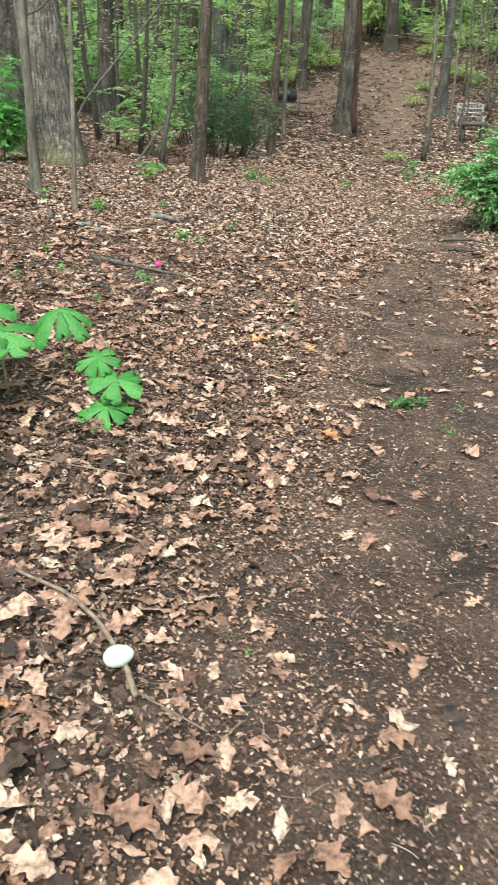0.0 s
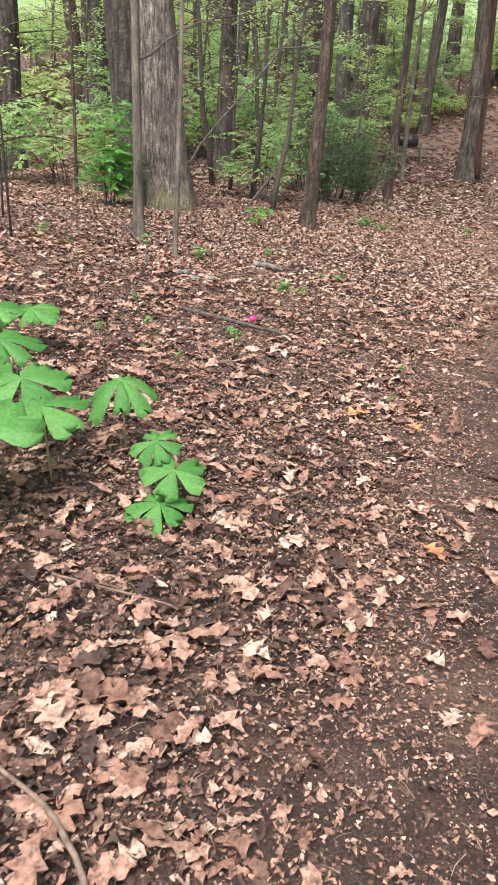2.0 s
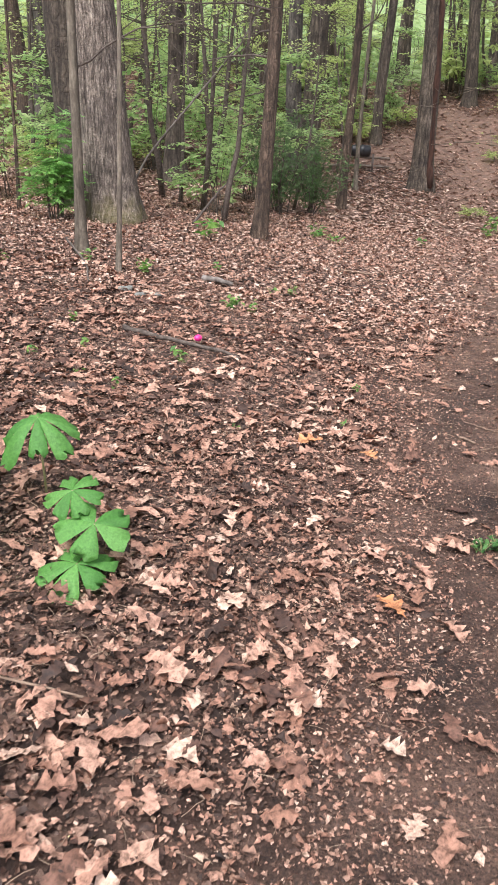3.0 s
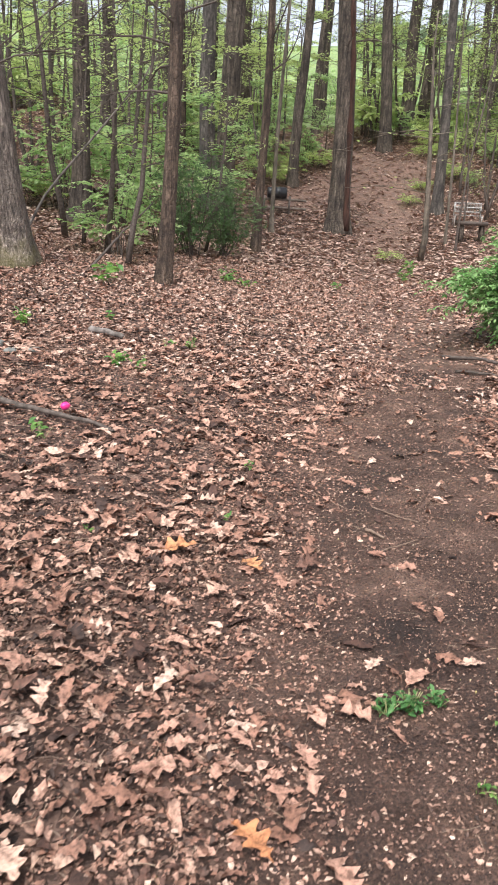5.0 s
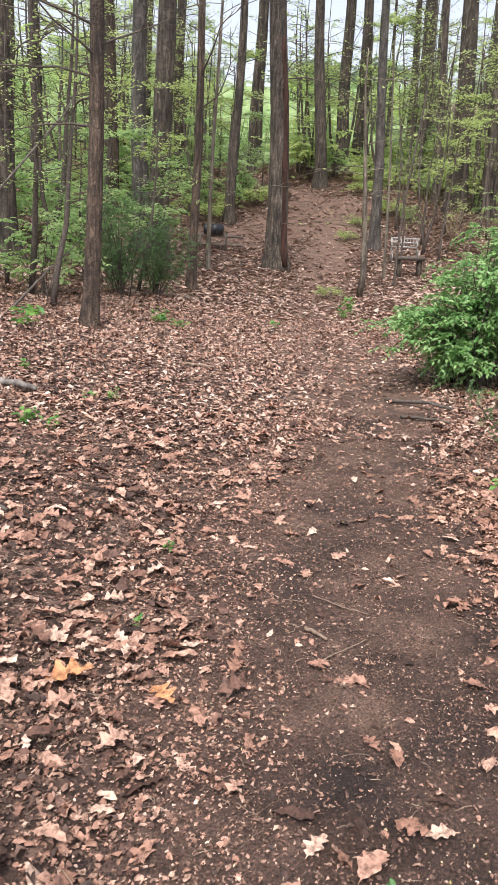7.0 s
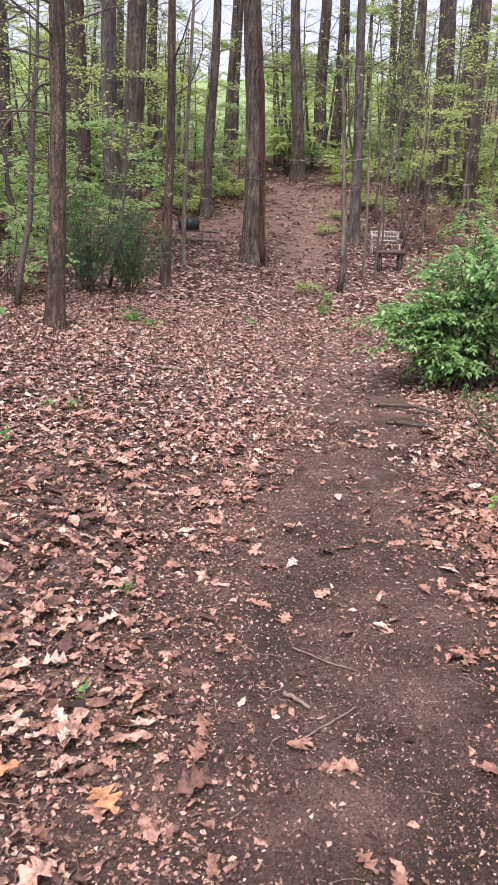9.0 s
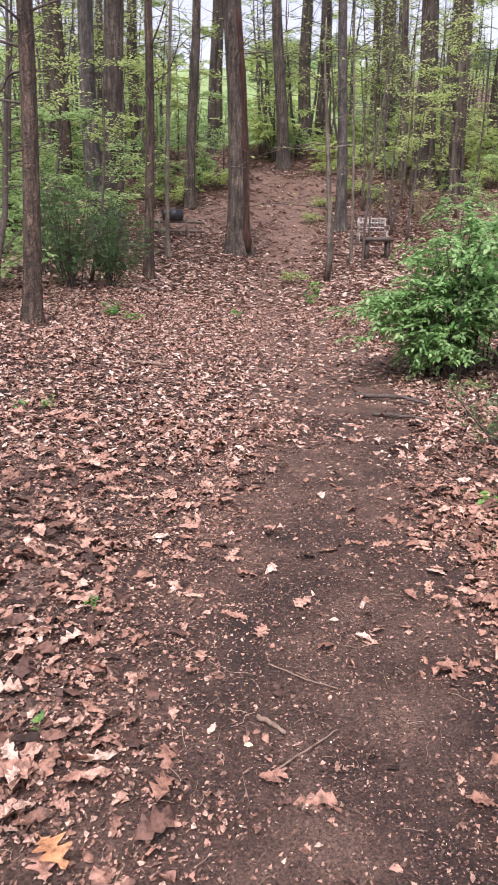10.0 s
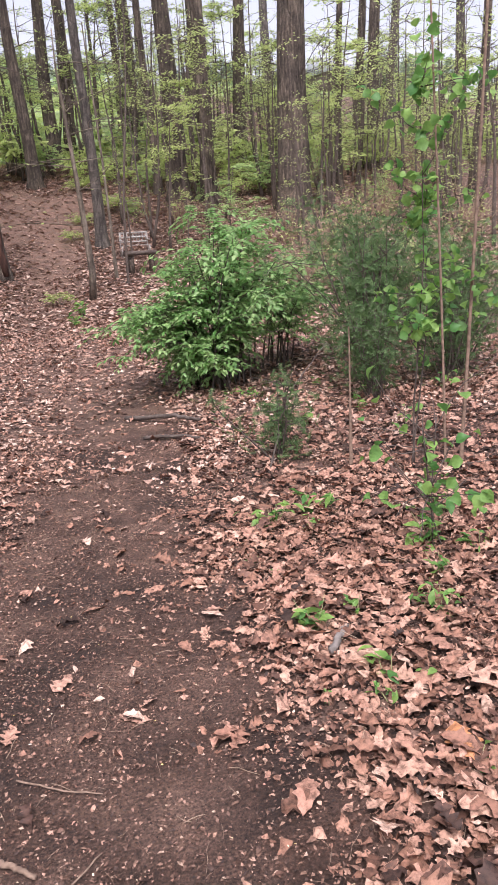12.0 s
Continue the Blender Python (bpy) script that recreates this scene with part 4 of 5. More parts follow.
c1 = shrub_kind("cedar_shrub", "dark green feathery cedar shrub at the foot of a slim tree", "shrub", 8, M_CEDAR, tall=1.6, radius=0.9, stems=18, leaves=1300, leaf=0.11, template=SPRAY, tilt=0.9)
spread_copies(c1, [(-0.55, 14.6, 0, 1.0), (-0.05, 14.9, 120, 0.75)])
c2 = shrub_kind("cedar_tree", "sparse dark green young cedar behind a redbud", "tree", 9, M_CEDAR, tall=1.35, radius=1.0, stems=20, leaves=1500, leaf=0.088, template=SPRAY, tilt=0.8)
spread_copies(c2, [(4.3, 8.6, 0, 1.0), (5.2, 8.6, 100, 0.9), (4.9, 9.6, 200, 1.1), (4.75, 8.2, 300, 0.75), (4.0, 8.1, 50, 0.55)])
c3 = shrub_kind("cedar_seedling", "small thin feathery grey-green cedar seedling", "shrub", 10, M_CEDAR, tall=0.5, radius=0.42, stems=9, leaves=420, leaf=0.06, template=SPRAY, tilt=0.9)
spread_copies(c3, [(2.79, 7.25, 0, 1.0)])
r = np.random.default_rng(15)
yw = root("yew_shrub", 0, 0, "bright green yew of level fans beside a stout trunk", "shrub", z=0)
wood, lv = arching_data(15, [(*r.normal(0, 0.06, 2), r.uniform(0, 6.28), r.uniform(0.02, 0.2), r.uniform(0.4, 1.75)) for _ in range(16)], 0.17, SPRAY, 9, 4, 0.012)
tagged(wood.out("branchwork", M_TWIG, yw), kind="stuff")
tagged(link_mesh("foliage", *lv, M_YEW, yw), kind="stuff")
spread_copies(yw, [(-3.2, 10.7, 0, 0.75)])

# redbuds with heart-shaped leaves, and the two bare stems beside them
def redbud(x, y, stems, label, seed):
    base = root("redbud_sapling", x, y, label, "sapling")
    r = np.random.default_rng(seed)
    for lean, tall, first, n in stems:
        stem = arc((r.normal(0, 0.03), 0, -0.03), (lean, 0.05, 1), tall, 11, 0, 0.05, r)
        main = Geo().tube(stem, np.linspace(0.003 + 0.0015 * tall, 0.0015, 11), 5).out("stem", M_TWIG, base)
        g, spots = Geo(), [stem[first:]]
        for _ in range(10):
            t = arc(stem[r.integers(first, 11)], (*r.normal(0, 1, 2), 0.5), r.uniform(0.2, 0.5), 5, 0.03, 0.15, r)
            g.tube(t, np.linspace(0.003, 0.0012, 5), 4)
            spots.append(t)
        tagged(g.out("twig", M_TWIG, main), kind="stuff")
        spots = np.concatenate(spots)
        p = spots[r.integers(0, len(spots), n)] + r.normal(0, 0.03, (n, 3))
        tagged(link_mesh("foliage", *scatter(HEART, p, turns(n, 0.75, r), r.uniform(0.035, 0.07, n)), M_BUD, base), kind="stuff")
    return base


redbud(2.75, 5.7, ((0.0, 0.6, 2, 34), (-0.3, 0.55, 3, 24)), "low redbud shoot with bright heart-shaped leaves", 31)
redbud(3.3, 6.65, ((-0.03, 1.95, 4, 280), (0.1, 1.6, 4, 150)), "tall thin redbud sapling with bright heart-shaped leaves", 32)
for x, y, ln, d in ((3.48, 6.45, 0.06, 0.02), (3.36, 6.42, -0.03, 0.014)):
    tree("slim_sapling", x, y, d, ln, "thin light-brown sapling stem among redbud leaves", M_STICK, 5, 8, 0.2, crown=None, kink=0.03)


tree("slim_sapling", 3.03, 6.83, 0.02, 0.01, "thin reddish upright stem under a young cedar", M_STICK, 0.8, 8, 0.3, crown=None, kink=0.02)


# ---- mayapples and seedlings ----
def umbrella(lobes, seed, droop=0.32):
    """A round leaf, 1 across, of deep notched lobes that sag from the stalk."""
    r = np.random.default_rng(seed)
    v, f = [], []
    for k in range(lobes):
        a0 = 2 * math.pi * (k + r.uniform(-0.12, 0.12)) / lobes
        length = 0.5 * r.uniform(0.85, 1.12)
        half = math.pi / lobes
        b = len(v)
        for s, w in ((0.02, 1.0), (0.2, 0.96), (0.45, 0.86), (0.7, 0.83), (0.9, 0.72), (1.0, 0.36)):
            for side in (-1, -0.5, 0, 0.5, 1):
                rr = s * length * (1 - (0.14 if side == 0 and s == 1.0 else 0.06 if abs(side) == 1 and s > 0.6 else 0)) * (1 + 0.04 * r.normal() * s)
                a = a0 + side * half * w
                fold = 0.08 * (0.5 - abs(abs(side) - 0.5)) * s - 0.045 * (abs(side) == 0) * s + 0.012 * r.normal() * s
                v.append((rr * math.cos(a), rr * math.sin(a), -droop * rr * rr * 2.2 + fold - 0.075 * abs(side) ** 2 * s))
        for i in range(5):
            for j in range(4):
                p = b + i * 5 + j
                f += [(p, p + 1, p + 6), (p, p + 6, p + 5)]
    return np.array(v), np.array(f)


def mayapple(x, y, top, size, tilt, turn, seed, sag=0.32, label="mayapple with a broad bright green umbrella leaf"):
    base = root("mayapple", x, y, label, "plant", "mayapple colony")
    h = top - gz(x, y)
    r = np.random.default_rng(seed)
    dx, dy = r.normal(0, 0.03, 2)
    pts = np.array([(dx, dy, -0.02), (dx * 0.6, dy * 0.6, h * 0.35), (dx * 0.2, dy * 0.2, h * 0.7), (0, 0, h)])
    Geo().tube(pts, [0.005, 0.0045, 0.004, 0.0035], 6).out("stalk", M_STEM, base)
    o = link_mesh("leaf", *umbrella(int(r.integers(5, 8)), seed, sag), M_MAY, base, smooth=True)
    o.matrix_basis = pose(0, 0, h, tilt, r.uniform(-10, 10), 0) @ pose(0, 0, 0, 0, 0, turn) @ Matrix.Scale(size, 4)
    return base


for i, (x, y, z, size, tilt, sag) in enumerate([
    (-1.11, 2.75, 0.38, 0.36, 12, 0.25), (-1.44, 3.33, 0.38, 0.33, 10, 0.25), (-1.2, 3.3, 0.37, 0.3, 14, 0.3), (-1.54, 3.82, 0.38, 0.34, 8, 0.3), (-1.02, 3.06, 0.35, 0.27, 8, 0.3),
    (-1.89, 4.49, 0.38, 0.3, 6, 0.25), (-1.72, 4.58, 0.37, 0.3, 4, 0.25), (-2.29, 4.8, 0.38, 0.3, 6, 0.3), (-1.3, 2.72, 0.36, 0.32, 8, 0.3), (-1.02, 2.12, 0.36, 0.3, 8, 0.4),
    (-3.14, 6.6, 0.42, 0.34, 4, 0.3), (-1.75, 3.1, 0.4, 0.34, 4, 0.3), (-2.05, 3.75, 0.4, 0.34, 6, 0.3)]):
    mayapple(x, y, z, size * 1.18, tilt + 6, i * 47, 100 + i, min(sag, 0.3) * 0.9)
mayapple(-0.85, 3.45, 0.35, 0.3, 14, 20, 130, 0.65, "mayapple with a folded drooping pale green leaf")
mayapple(-0.62, 3.1, 0.24, 0.2, 22, 60, 131, 0.3, "forked mayapple with two open leaves")
mayapple(-0.53, 3.02, 0.17, 0.24, 22, 200, 132, 0.2, "forked mayapple with two open leaves")
mayapple(-0.56, 2.93, 0.08, 0.24, 12, 110, 133, 0.3, "low dark green mayapple lying on the litter")


def seedling(x, y, size, leaves, name="seedling", label="small green seedling in the leaf litter", mat=None, template=None, seed=0):
    base = root(name, x, y, label, "plant", "woodland seedlings")
    r = np.random.default_rng(seed + int(1000 * abs(x)))
    g, p = Geo(), []
    for _ in range(max(2, leaves // 4)):
        s = arc((r.normal(0, 0.02) * size * 5, r.normal(0, 0.02) * size * 5, -0.01), (*r.normal(0, 0.5, 2), 1), size * r.uniform(0.7, 1.3), 4, 0.03, 0.1, r)
        g.tube(s, [0.0025, 0.002, 0.0018, 0.0012], 4)
        p.append(s[1:])
    tagged(g.out("stem", M_STEM, base), kind="stuff")
    p = np.concatenate(p)
    q = p[r.integers(0, len(p), leaves)] + r.normal(0, size * 0.16, (leaves, 3)) * (1, 1, 0.4)
    link_mesh("leaves", *scatter(template or OVAL, q, turns(leaves, 0.4, r), r.uniform(0.5, 1.0, leaves) * size * 0.6), mat or M_BUD, base)
    return base


for i, (x, y, s, n) in enumerate([
    (2.35, 6.42, 0.14, 12), (2.58, 6.45, 0.15, 12), (2.42, 6.2, 0.09, 7), (2.03, 5.42, 0.13, 11), (2.08, 5.02, 0.11, 7), (2.02, 4.93, 0.08, 5), (2.44, 5.24, 0.11, 9), (2.4, 5.32, 0.09, 7), (1.87, 5.03, 0.04, 6),
    (2.05, 4.6, 0.07, 4), (2.2, 5.4, 0.08, 6), (2.74, 5.73, 0.16, 12), (2.62, 5.5, 0.1, 6), (2.9, 5.6, 0.1, 8), (2.1, 6.1, 0.07, 5), (3.1, 6.1, 0.14, 9),
    (0.4, 5.6, 0.07, 5), (0.97, 3.35, 0.07, 5), (1.12, 3.6, 0.05, 6), (0.02, 1.6, 0.03, 3), (-0.6, 7.35, 0.14, 16), (-0.4, 7.3, 0.12, 10), (-0.1, 8.3, 0.1, 12), (-0.3, 8.2, 0.1, 10),
    (-1.9, 5.4, 0.09, 7), (-1.6, 5.3, 0.08, 6), (-1.35, 5.6, 0.09, 6), (-1.2, 5.0, 0.07, 5), (-0.95, 4.9, 0.07, 5), (-1.6, 6.2, 0.09, 6), (-1.5, 8.1, 0.16, 12), (-0.9, 8.9, 0.12, 9),
    (-2.1, 8.3, 0.12, 10), (-1.3, 10.9, 0.3, 14), (-2.7, 7.7, 0.12, 9), (-3.0, 7.9, 0.14, 9), (0.1, 12.6, 0.2, 18), (0.4, 12.4, 0.16, 14), (3.1, 15.0, 0.2, 16), (3.4, 15.9, 0.24, 16), (2.1, 5.9, 0.05, 4),
    (-0.25, 4.6, 0.05, 4), (0.3, 4.9, 0.06, 5), (1.75, 13.5, 0.15, 10), (-0.7, 5.6, 0.12, 8)]):
    seedling(x, y, s * 0.9, n * 2, seed=i)
r = np.random.default_rng(64)
for i in range(22):
    seedling(r.uniform(3.2, 5.6), r.uniform(6.6, 9.4), r.uniform(0.08, 0.16), 12, seed=200 + i)
for x, y, s, n in ((0.87, 3.67, 0.065, 80), (0.79, 3.64, 0.055, 50), (0.96, 3.7, 0.05, 44)):
    seedling(x, y, s, n, "ground_weed", "low tuft of small green weeds in the track", M_WEED, OVAL, 9)


# ---- eggs, logs, sticks, stones ----
def ball(rx, ry, rz, u=20, w=12, egg=0.0):
    v, f = [], []
    for i in range(w + 1):
        a = math.pi * i / w
        for j in range(u):
            b = 2 * math.pi * j / u
            k = 1 - egg * math.cos(a)
            v.append((rx * math.cos(a), ry * k * math.sin(a) * math.cos(b), rz * k * math.sin(a) * math.sin(b)))
    for i in range(w):
        for j in range(u):
            q = (j + 1) % u
            f.append((i * u + j, i * u + q, (i + 1) * u + q, (i + 1) * u + j))
    return np.array(v), np.array(f)


def egg(x, y, mat, size, label, turn):
    base = root("plastic_egg", x, y, label, "egg", "plastic eggs on the ground", turn=turn)
    base.location.z += 0.008
    half = size / 2
    v, f = ball(half, half * 0.7, half * 0.7, 24, 16, 0.14)
    o = link_mesh("shell", v, f, mat, base, smooth=True)
    o.matrix_basis = pose(0, 0, half * 0.66)
    ang = np.linspace(0, 2 * np.pi, 25)
    Geo().tube(np.stack([np.full(25, 0.003), half * 0.702 * np.cos(ang), half * 0.702 * np.sin(ang)], -1), np.full(25, 0.0009), 5).out("seam", mat, base).matrix_basis = pose(0, 0, half * 0.66)
    return base


egg(-0.29, 1.465, M_EGG, 0.075, "pale mint plastic egg lying on a stick", 25).location.z += 0.012
egg(-0.66, 5.97, M_PINK, 0.065, "hot pink plastic egg lying in the leaves", 60).location.z += 0.042


def stick(pts, r0, r1, label, mat=None, name="stick", lift=0.012, category="stick"):
    p = np.array([(x, y, gz(x, y) + lift + z + 0.026 * (1 - float(trodden(np.array(x), np.array(y))))) for x, y, z in pts])
    s = np.linspace(0, len(p) - 1, 14)
    p = np.stack([np.interp(s, range(len(p)), p[:, k]) for k in range(3)], -1)
    p[1:-1] += rng.normal(0, min(r0 * 0.25, 0.004), (12, 3))
    o = Geo().tube(p, np.linspace(r0, r1, 14), 8, 0.06).out(name, mat or M_STICK, smooth=True)
    return tagged(o, label, category, "fallen sticks")


stick([(-0.62, 1.78, 0), (-0.46, 1.7, 0.004), (-0.36, 1.6, 0.004), (-0.27, 1.45, 0.0), (-0.235, 1.36, 0)], 0.005, 0.008, "bent brown stick lying under a pale egg")
stick([(-0.23, 1.37, 0), (-0.07, 1.3, 0)], 0.003, 0.002, "thin short twig on the dirt")
stick([(-0.75, 2.45, 0), (-0.5, 2.43, 0), (-0.35, 2.42, 0)], 0.004, 0.003, "thin pale straight stick in the leaves")
stick([(0.93, 4.93, 0), (1.0, 4.85, 0)], 0.008, 0.006, "short pale broken stick on the track")
stick([(1.0, 5.2, 0), (1.12, 5.1, 0), (1.2, 5.05, 0)], 0.003, 0.002, "thin dark twig on the track")
stick([(0.95, 4.7, 0), (1.15, 4.85, 0)], 0.003, 0.002, "thin dark twig on the track")
stick([(1.98, 5.22, 0.0), (2.1, 5.32, 0.0)], 0.013, 0.01, "short grey rolled piece of bark", M_LOG)
stick([(-1.2, 6.1, 0.0), (-0.9, 5.95, 0.01), (-0.55, 5.85, 0.01), (-0.35, 5.75, 0)], 0.02, 0.01, "rotting dark brown branch in the leaf litter", M_TWIG)
stick([(-1.55, 11.3, 0.05), (-1.4, 12.6, 0.35), (-1.05, 13.5, 0.8)], 0.019, 0.009, "dark fallen branch propped on brush", M_TWIG)
stick([(-2.9, 13.0, 0.0), (-2.5, 13.0, 0.75), (-1.15, 13.0, 2.4), (-0.9, 13.1, 2.9)], 0.022, 0.008, "lichen-grey dead branch leaning in the brush", M_LOG)
stick([(-0.66, 8.1, 0.0), (-0.78, 8.14, 0.015), (-0.96, 8.25, 0.0)], 0.022, 0.03, "grey rotting log end among the leaves", M_LOG, "small_log", 0.02, "log")
stick([(2.3, 8.5, 0.0), (2.5, 8.25, 0.01), (2.55, 8.0, 0.01)], 0.014, 0.01, "dark branch end at the path's edge", M_TWIG)
stick([(2.35, 9.2, 0.0), (2.6, 8.7, 0.05), (2.7, 8.4, 0.03)], 0.02, 0.012, "dark crooked branch below the bush", M_TWIG)
stick([(2.6, 7.0, 0.0), (3.0, 7.5, 0.3), (3.5, 7.9, 0.5)], 0.006, 0.003, "thin dark dead branch propped in a cedar", M_TWIG)
stick([(-2.6, 9.2, 0), (-2.0, 7.9, 0.03), (-1.8, 7.3, 0)], 0.012, 0.008, "thin grey fallen branch", M_TWIG)
stick([(0.4, 9.8, 0), (0.75, 9.75, 0.01)], 0.014, 0.01, "pale barkless stick on the litter")
for x, y, s in ((-1.48, 7.3, 0.07), (-1.33, 7.22, 0.06), (-1.2, 7.35, 0.05), (1.62, 4.35, 0.012), (0.62, 1.3, 0.012)):
    v, f = ball(s, s * 0.8, s * 0.5, 14, 9)
    v += 0.12 * s * np.sin(v[:, [1, 2, 0]] / s * 4.1 + x)
    o = link_mesh("stone", v, f, M_STONE, smooth=True)
    o.matrix_basis = pose(x, y, gz(x, y) + s * 0.3, 0, 0, x * 90)
    tagged(o, "grey lichen-flecked stone half sunk in the litter", "stone", "stones")


# ---- bench, seat and barrel by the bend of the path ----
def plank_bench(x, y, turn):
    base = root("plank_bench", x, y, "weathered dark plank bench on stump legs", "bench", turn=turn, scale=0.95)
    Geo().box((-0.38, -0.13, 0.4), (0.38, 0.13, 0.5), 0.012).out("seat", M_TWIG, base)
    for k in (-0.26, 0.28):
        Geo().tube([(k, 0, -0.05), (k, 0, 0.2), (k, 0, 0.4)], [0.08, 0.07, 0.07], 12, 0.05).out("leg", M_BARK, base)


def iron_bench(x, y, turn):
    base = root("garden_bench", x, y, "old white painted garden bench with an openwork back", "bench", turn=turn, scale=0.63)
    for k in range(4):
        Geo().box((-0.55, -0.2 + k * 0.11, 0.42), (0.55, -0.12 + k * 0.11, 0.445), 0.005).out("seat_slat", M_WHITE, base)
    for z in (0.55, 0.72, 0.89):
        Geo().box((-0.55, 0.24, z), (0.55, 0.27, z + 0.05), 0.005).out("back_rail", M_WHITE, base)
    for k in range(9):
        Geo().box((-0.5 + k * 0.12, 0.245, 0.58), (-0.47 + k * 0.12, 0.265, 0.9), 0.004).out("back_bar", M_WHITE, base)
    for sx in (-0.53, 0.53):
        for sy in (-0.2, 0.24):
            Geo().box((sx - 0.02, sy - 0.02, -0.05), (sx + 0.02, sy + 0.02, 0.42 if sy < 0 else 0.94), 0.004).out("leg", M_WHITE, base)
        Geo().box((sx - 0.025, -0.2, 0.62), (sx + 0.025, 0.24, 0.65), 0.005).out("arm_rest", M_WHITE, base)


plank_bench(5.64, 20.1, 8)
iron_bench(5.98, 21.7, -6)
bar = root("black_barrel", 1.1, 21.6, "black ribbed plastic drum lying on a rough log rack", "barrel", turn=4)
prof = [(-0.245, 0.09), (-0.24, 0.12), (-0.2, 0.135), (-0.08, 0.14), (-0.07, 0.15), (-0.05, 0.15), (-0.04, 0.14), (0.04, 0.14), (0.05, 0.15), (0.07, 0.15), (0.08, 0.14), (0.2, 0.135), (0.24, 0.12), (0.245, 0.09)]
Geo().tube([(q, 0, 0.47) for q, _ in prof], [w for _, w in prof], 20).out("drum", M_BLACK, bar, smooth=True)
for sx in (-0.32, 0.32):
    Geo().tube([(sx, 0.02, -0.1), (sx, 0, 0.2), (sx * 1.02, 0, 0.4)], [0.035, 0.03, 0.03], 8, 0.05).out("post", M_LOG, bar)
for z in (0.1, 0.3):
    Geo().tube([(-0.75, 0, z), (0, 0.02, z + 0.02), (0.75, 0, z)], [0.035, 0.03, 0.03], 8, 0.05).out("rail", M_WOOD, bar)


# ---- far house and far trees beyond the meadow ----
# The house is built shed-low to keep its roof at the right height.
house = root("far_shed", 43, 74, "house with a pale grey roof beyond the trees, built low like a shed", "shed", turn=12)
Geo().box((-3, -2, -0.3), (3, 2, 1.5)).out("wall", M_WOOD, house)
Geo().add([(-3.4, -2.5, 1.4), (3.4, -2.5, 1.4), (3.4, 2.5, 1.4), (-3.4, 2.5, 1.4), (-3.4, 0, 3.0), (3.4, 0, 3.0)],
          [(0, 1, 5), (0, 5, 4), (2, 3, 4), (2, 4, 5), (0, 4, 3), (1, 2, 5), (0, 3, 2), (0, 2, 1)]).out("roof", M_ROOF, house)
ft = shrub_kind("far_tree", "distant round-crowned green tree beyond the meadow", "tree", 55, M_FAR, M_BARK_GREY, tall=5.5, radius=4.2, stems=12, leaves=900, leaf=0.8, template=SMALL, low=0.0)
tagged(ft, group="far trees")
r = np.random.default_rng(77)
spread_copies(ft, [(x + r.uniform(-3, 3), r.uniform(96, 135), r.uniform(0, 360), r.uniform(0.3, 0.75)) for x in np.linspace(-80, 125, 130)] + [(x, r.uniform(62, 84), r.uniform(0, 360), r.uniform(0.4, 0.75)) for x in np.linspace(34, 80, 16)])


# ---- leaf litter ----
def litter_spots(n, x0, x1, y0, y1, bare, r):
    x, y = r.uniform(x0, x1, n), r.uniform(y0, y1, n)
    keep = r.uniform(0, 1, n) > bare * trodden(x, y) + 0.7 * earth(x, y) + 0.25 * (wobble(x * 1.7, y * 1.3) > 0.55)
    return x[keep], y[keep]


def lay(name, label, templates, n, x0, x1, y0, y1, s0, s1, bare, tilt, lift, mat, seed, dense=None):
    r = np.random.default_rng(seed)
    vs, fs, count = [], [], 0
    for t in templates:
        x, y = litter_spots(n // len(templates), x0, x1, y0, y1, bare, r)
        if s1 > 0.04:
            k = (np.hypot(x + 0.29, y - 1.43) > 0.1) & (np.hypot(x + 0.64, y - 5.88) > 0.09)
            x, y = x[k], y[k]
        if dense is not None:
            k = r.uniform(0, 1, len(x)) < dense(x, y)
            x, y = x[k], y[k]
        m = len(x)
        z = height(x, y) + 0.004 + r.uniform(0, 1, m) ** 2 * lift * (1 - 0.8 * trodden(x, y))
        v, f = scatter(t, np.stack([x, y, z], -1), turns(m, tilt, r), s0 * (s1 / s0) ** r.uniform(0, 1, m))
        vs.append(v), fs.append(f + count)
        count += len(v)
    ob = link_mesh(name, np.concatenate(vs), np.concatenate(fs), mat, ground, smooth=True)
    return tagged(ob, label, kind="stuff")


def thick(x, y):
    """Where whole leaves lie thick: in drifts beside the track, thinner towards it."""
    return np.clip(0.78 + 0.55 * wobble(x * 0.9 + 2.0, y * 0.8), 0.35, 1.0)


def verge(x, y):
    """The near ground on both sides of the track, narrower where it is closer to the start."""
    return 1.0 * (x > -1.0 - 0.55 * y) * (x < 1.1 + 0.75 * y)


def reddish(x, y):
    """Where the redder leaves lie on the verge, fading out unevenly."""
    w = 0.35 * wobble(x * 1.3, y * 1.1)
    return (1 - step(2.7, 3.6, x + w)) * step(3.0, 4.2, y + w) * (1 - step(6.0, 7.3, y + w))


lay("leaf_litter", "dry flattened brown oak leaves, near", OAKS, 22000, -3.6, 5.0, 0.3, 8.2, 0.04, 0.125, 0.95, 0.2, 0.045, M_LITTER, 1, lambda x, y: verge(x, y) * thick(x, y))
lay("leaf_litter", "torn and crumpled brown leaves, near", SIMPLE + SHARDS * 3, 64000, -3.6, 5.0, 0.3, 8.2, 0.012, 0.045, 0.9, 0.3, 0.035, M_LITTER, 6, lambda x, y: verge(x, y) * (0.35 + 0.65 * thick(x + 1.3, y)))
lay("leaf_litter", "torn flattened leaves lying thick beside the track", SIMPLE + SHARDS, 15000, -1.7, 0.35, 0.6, 4.8, 0.011, 0.04, 0.9, 0.2, 0.025, M_CRUMB, 31)
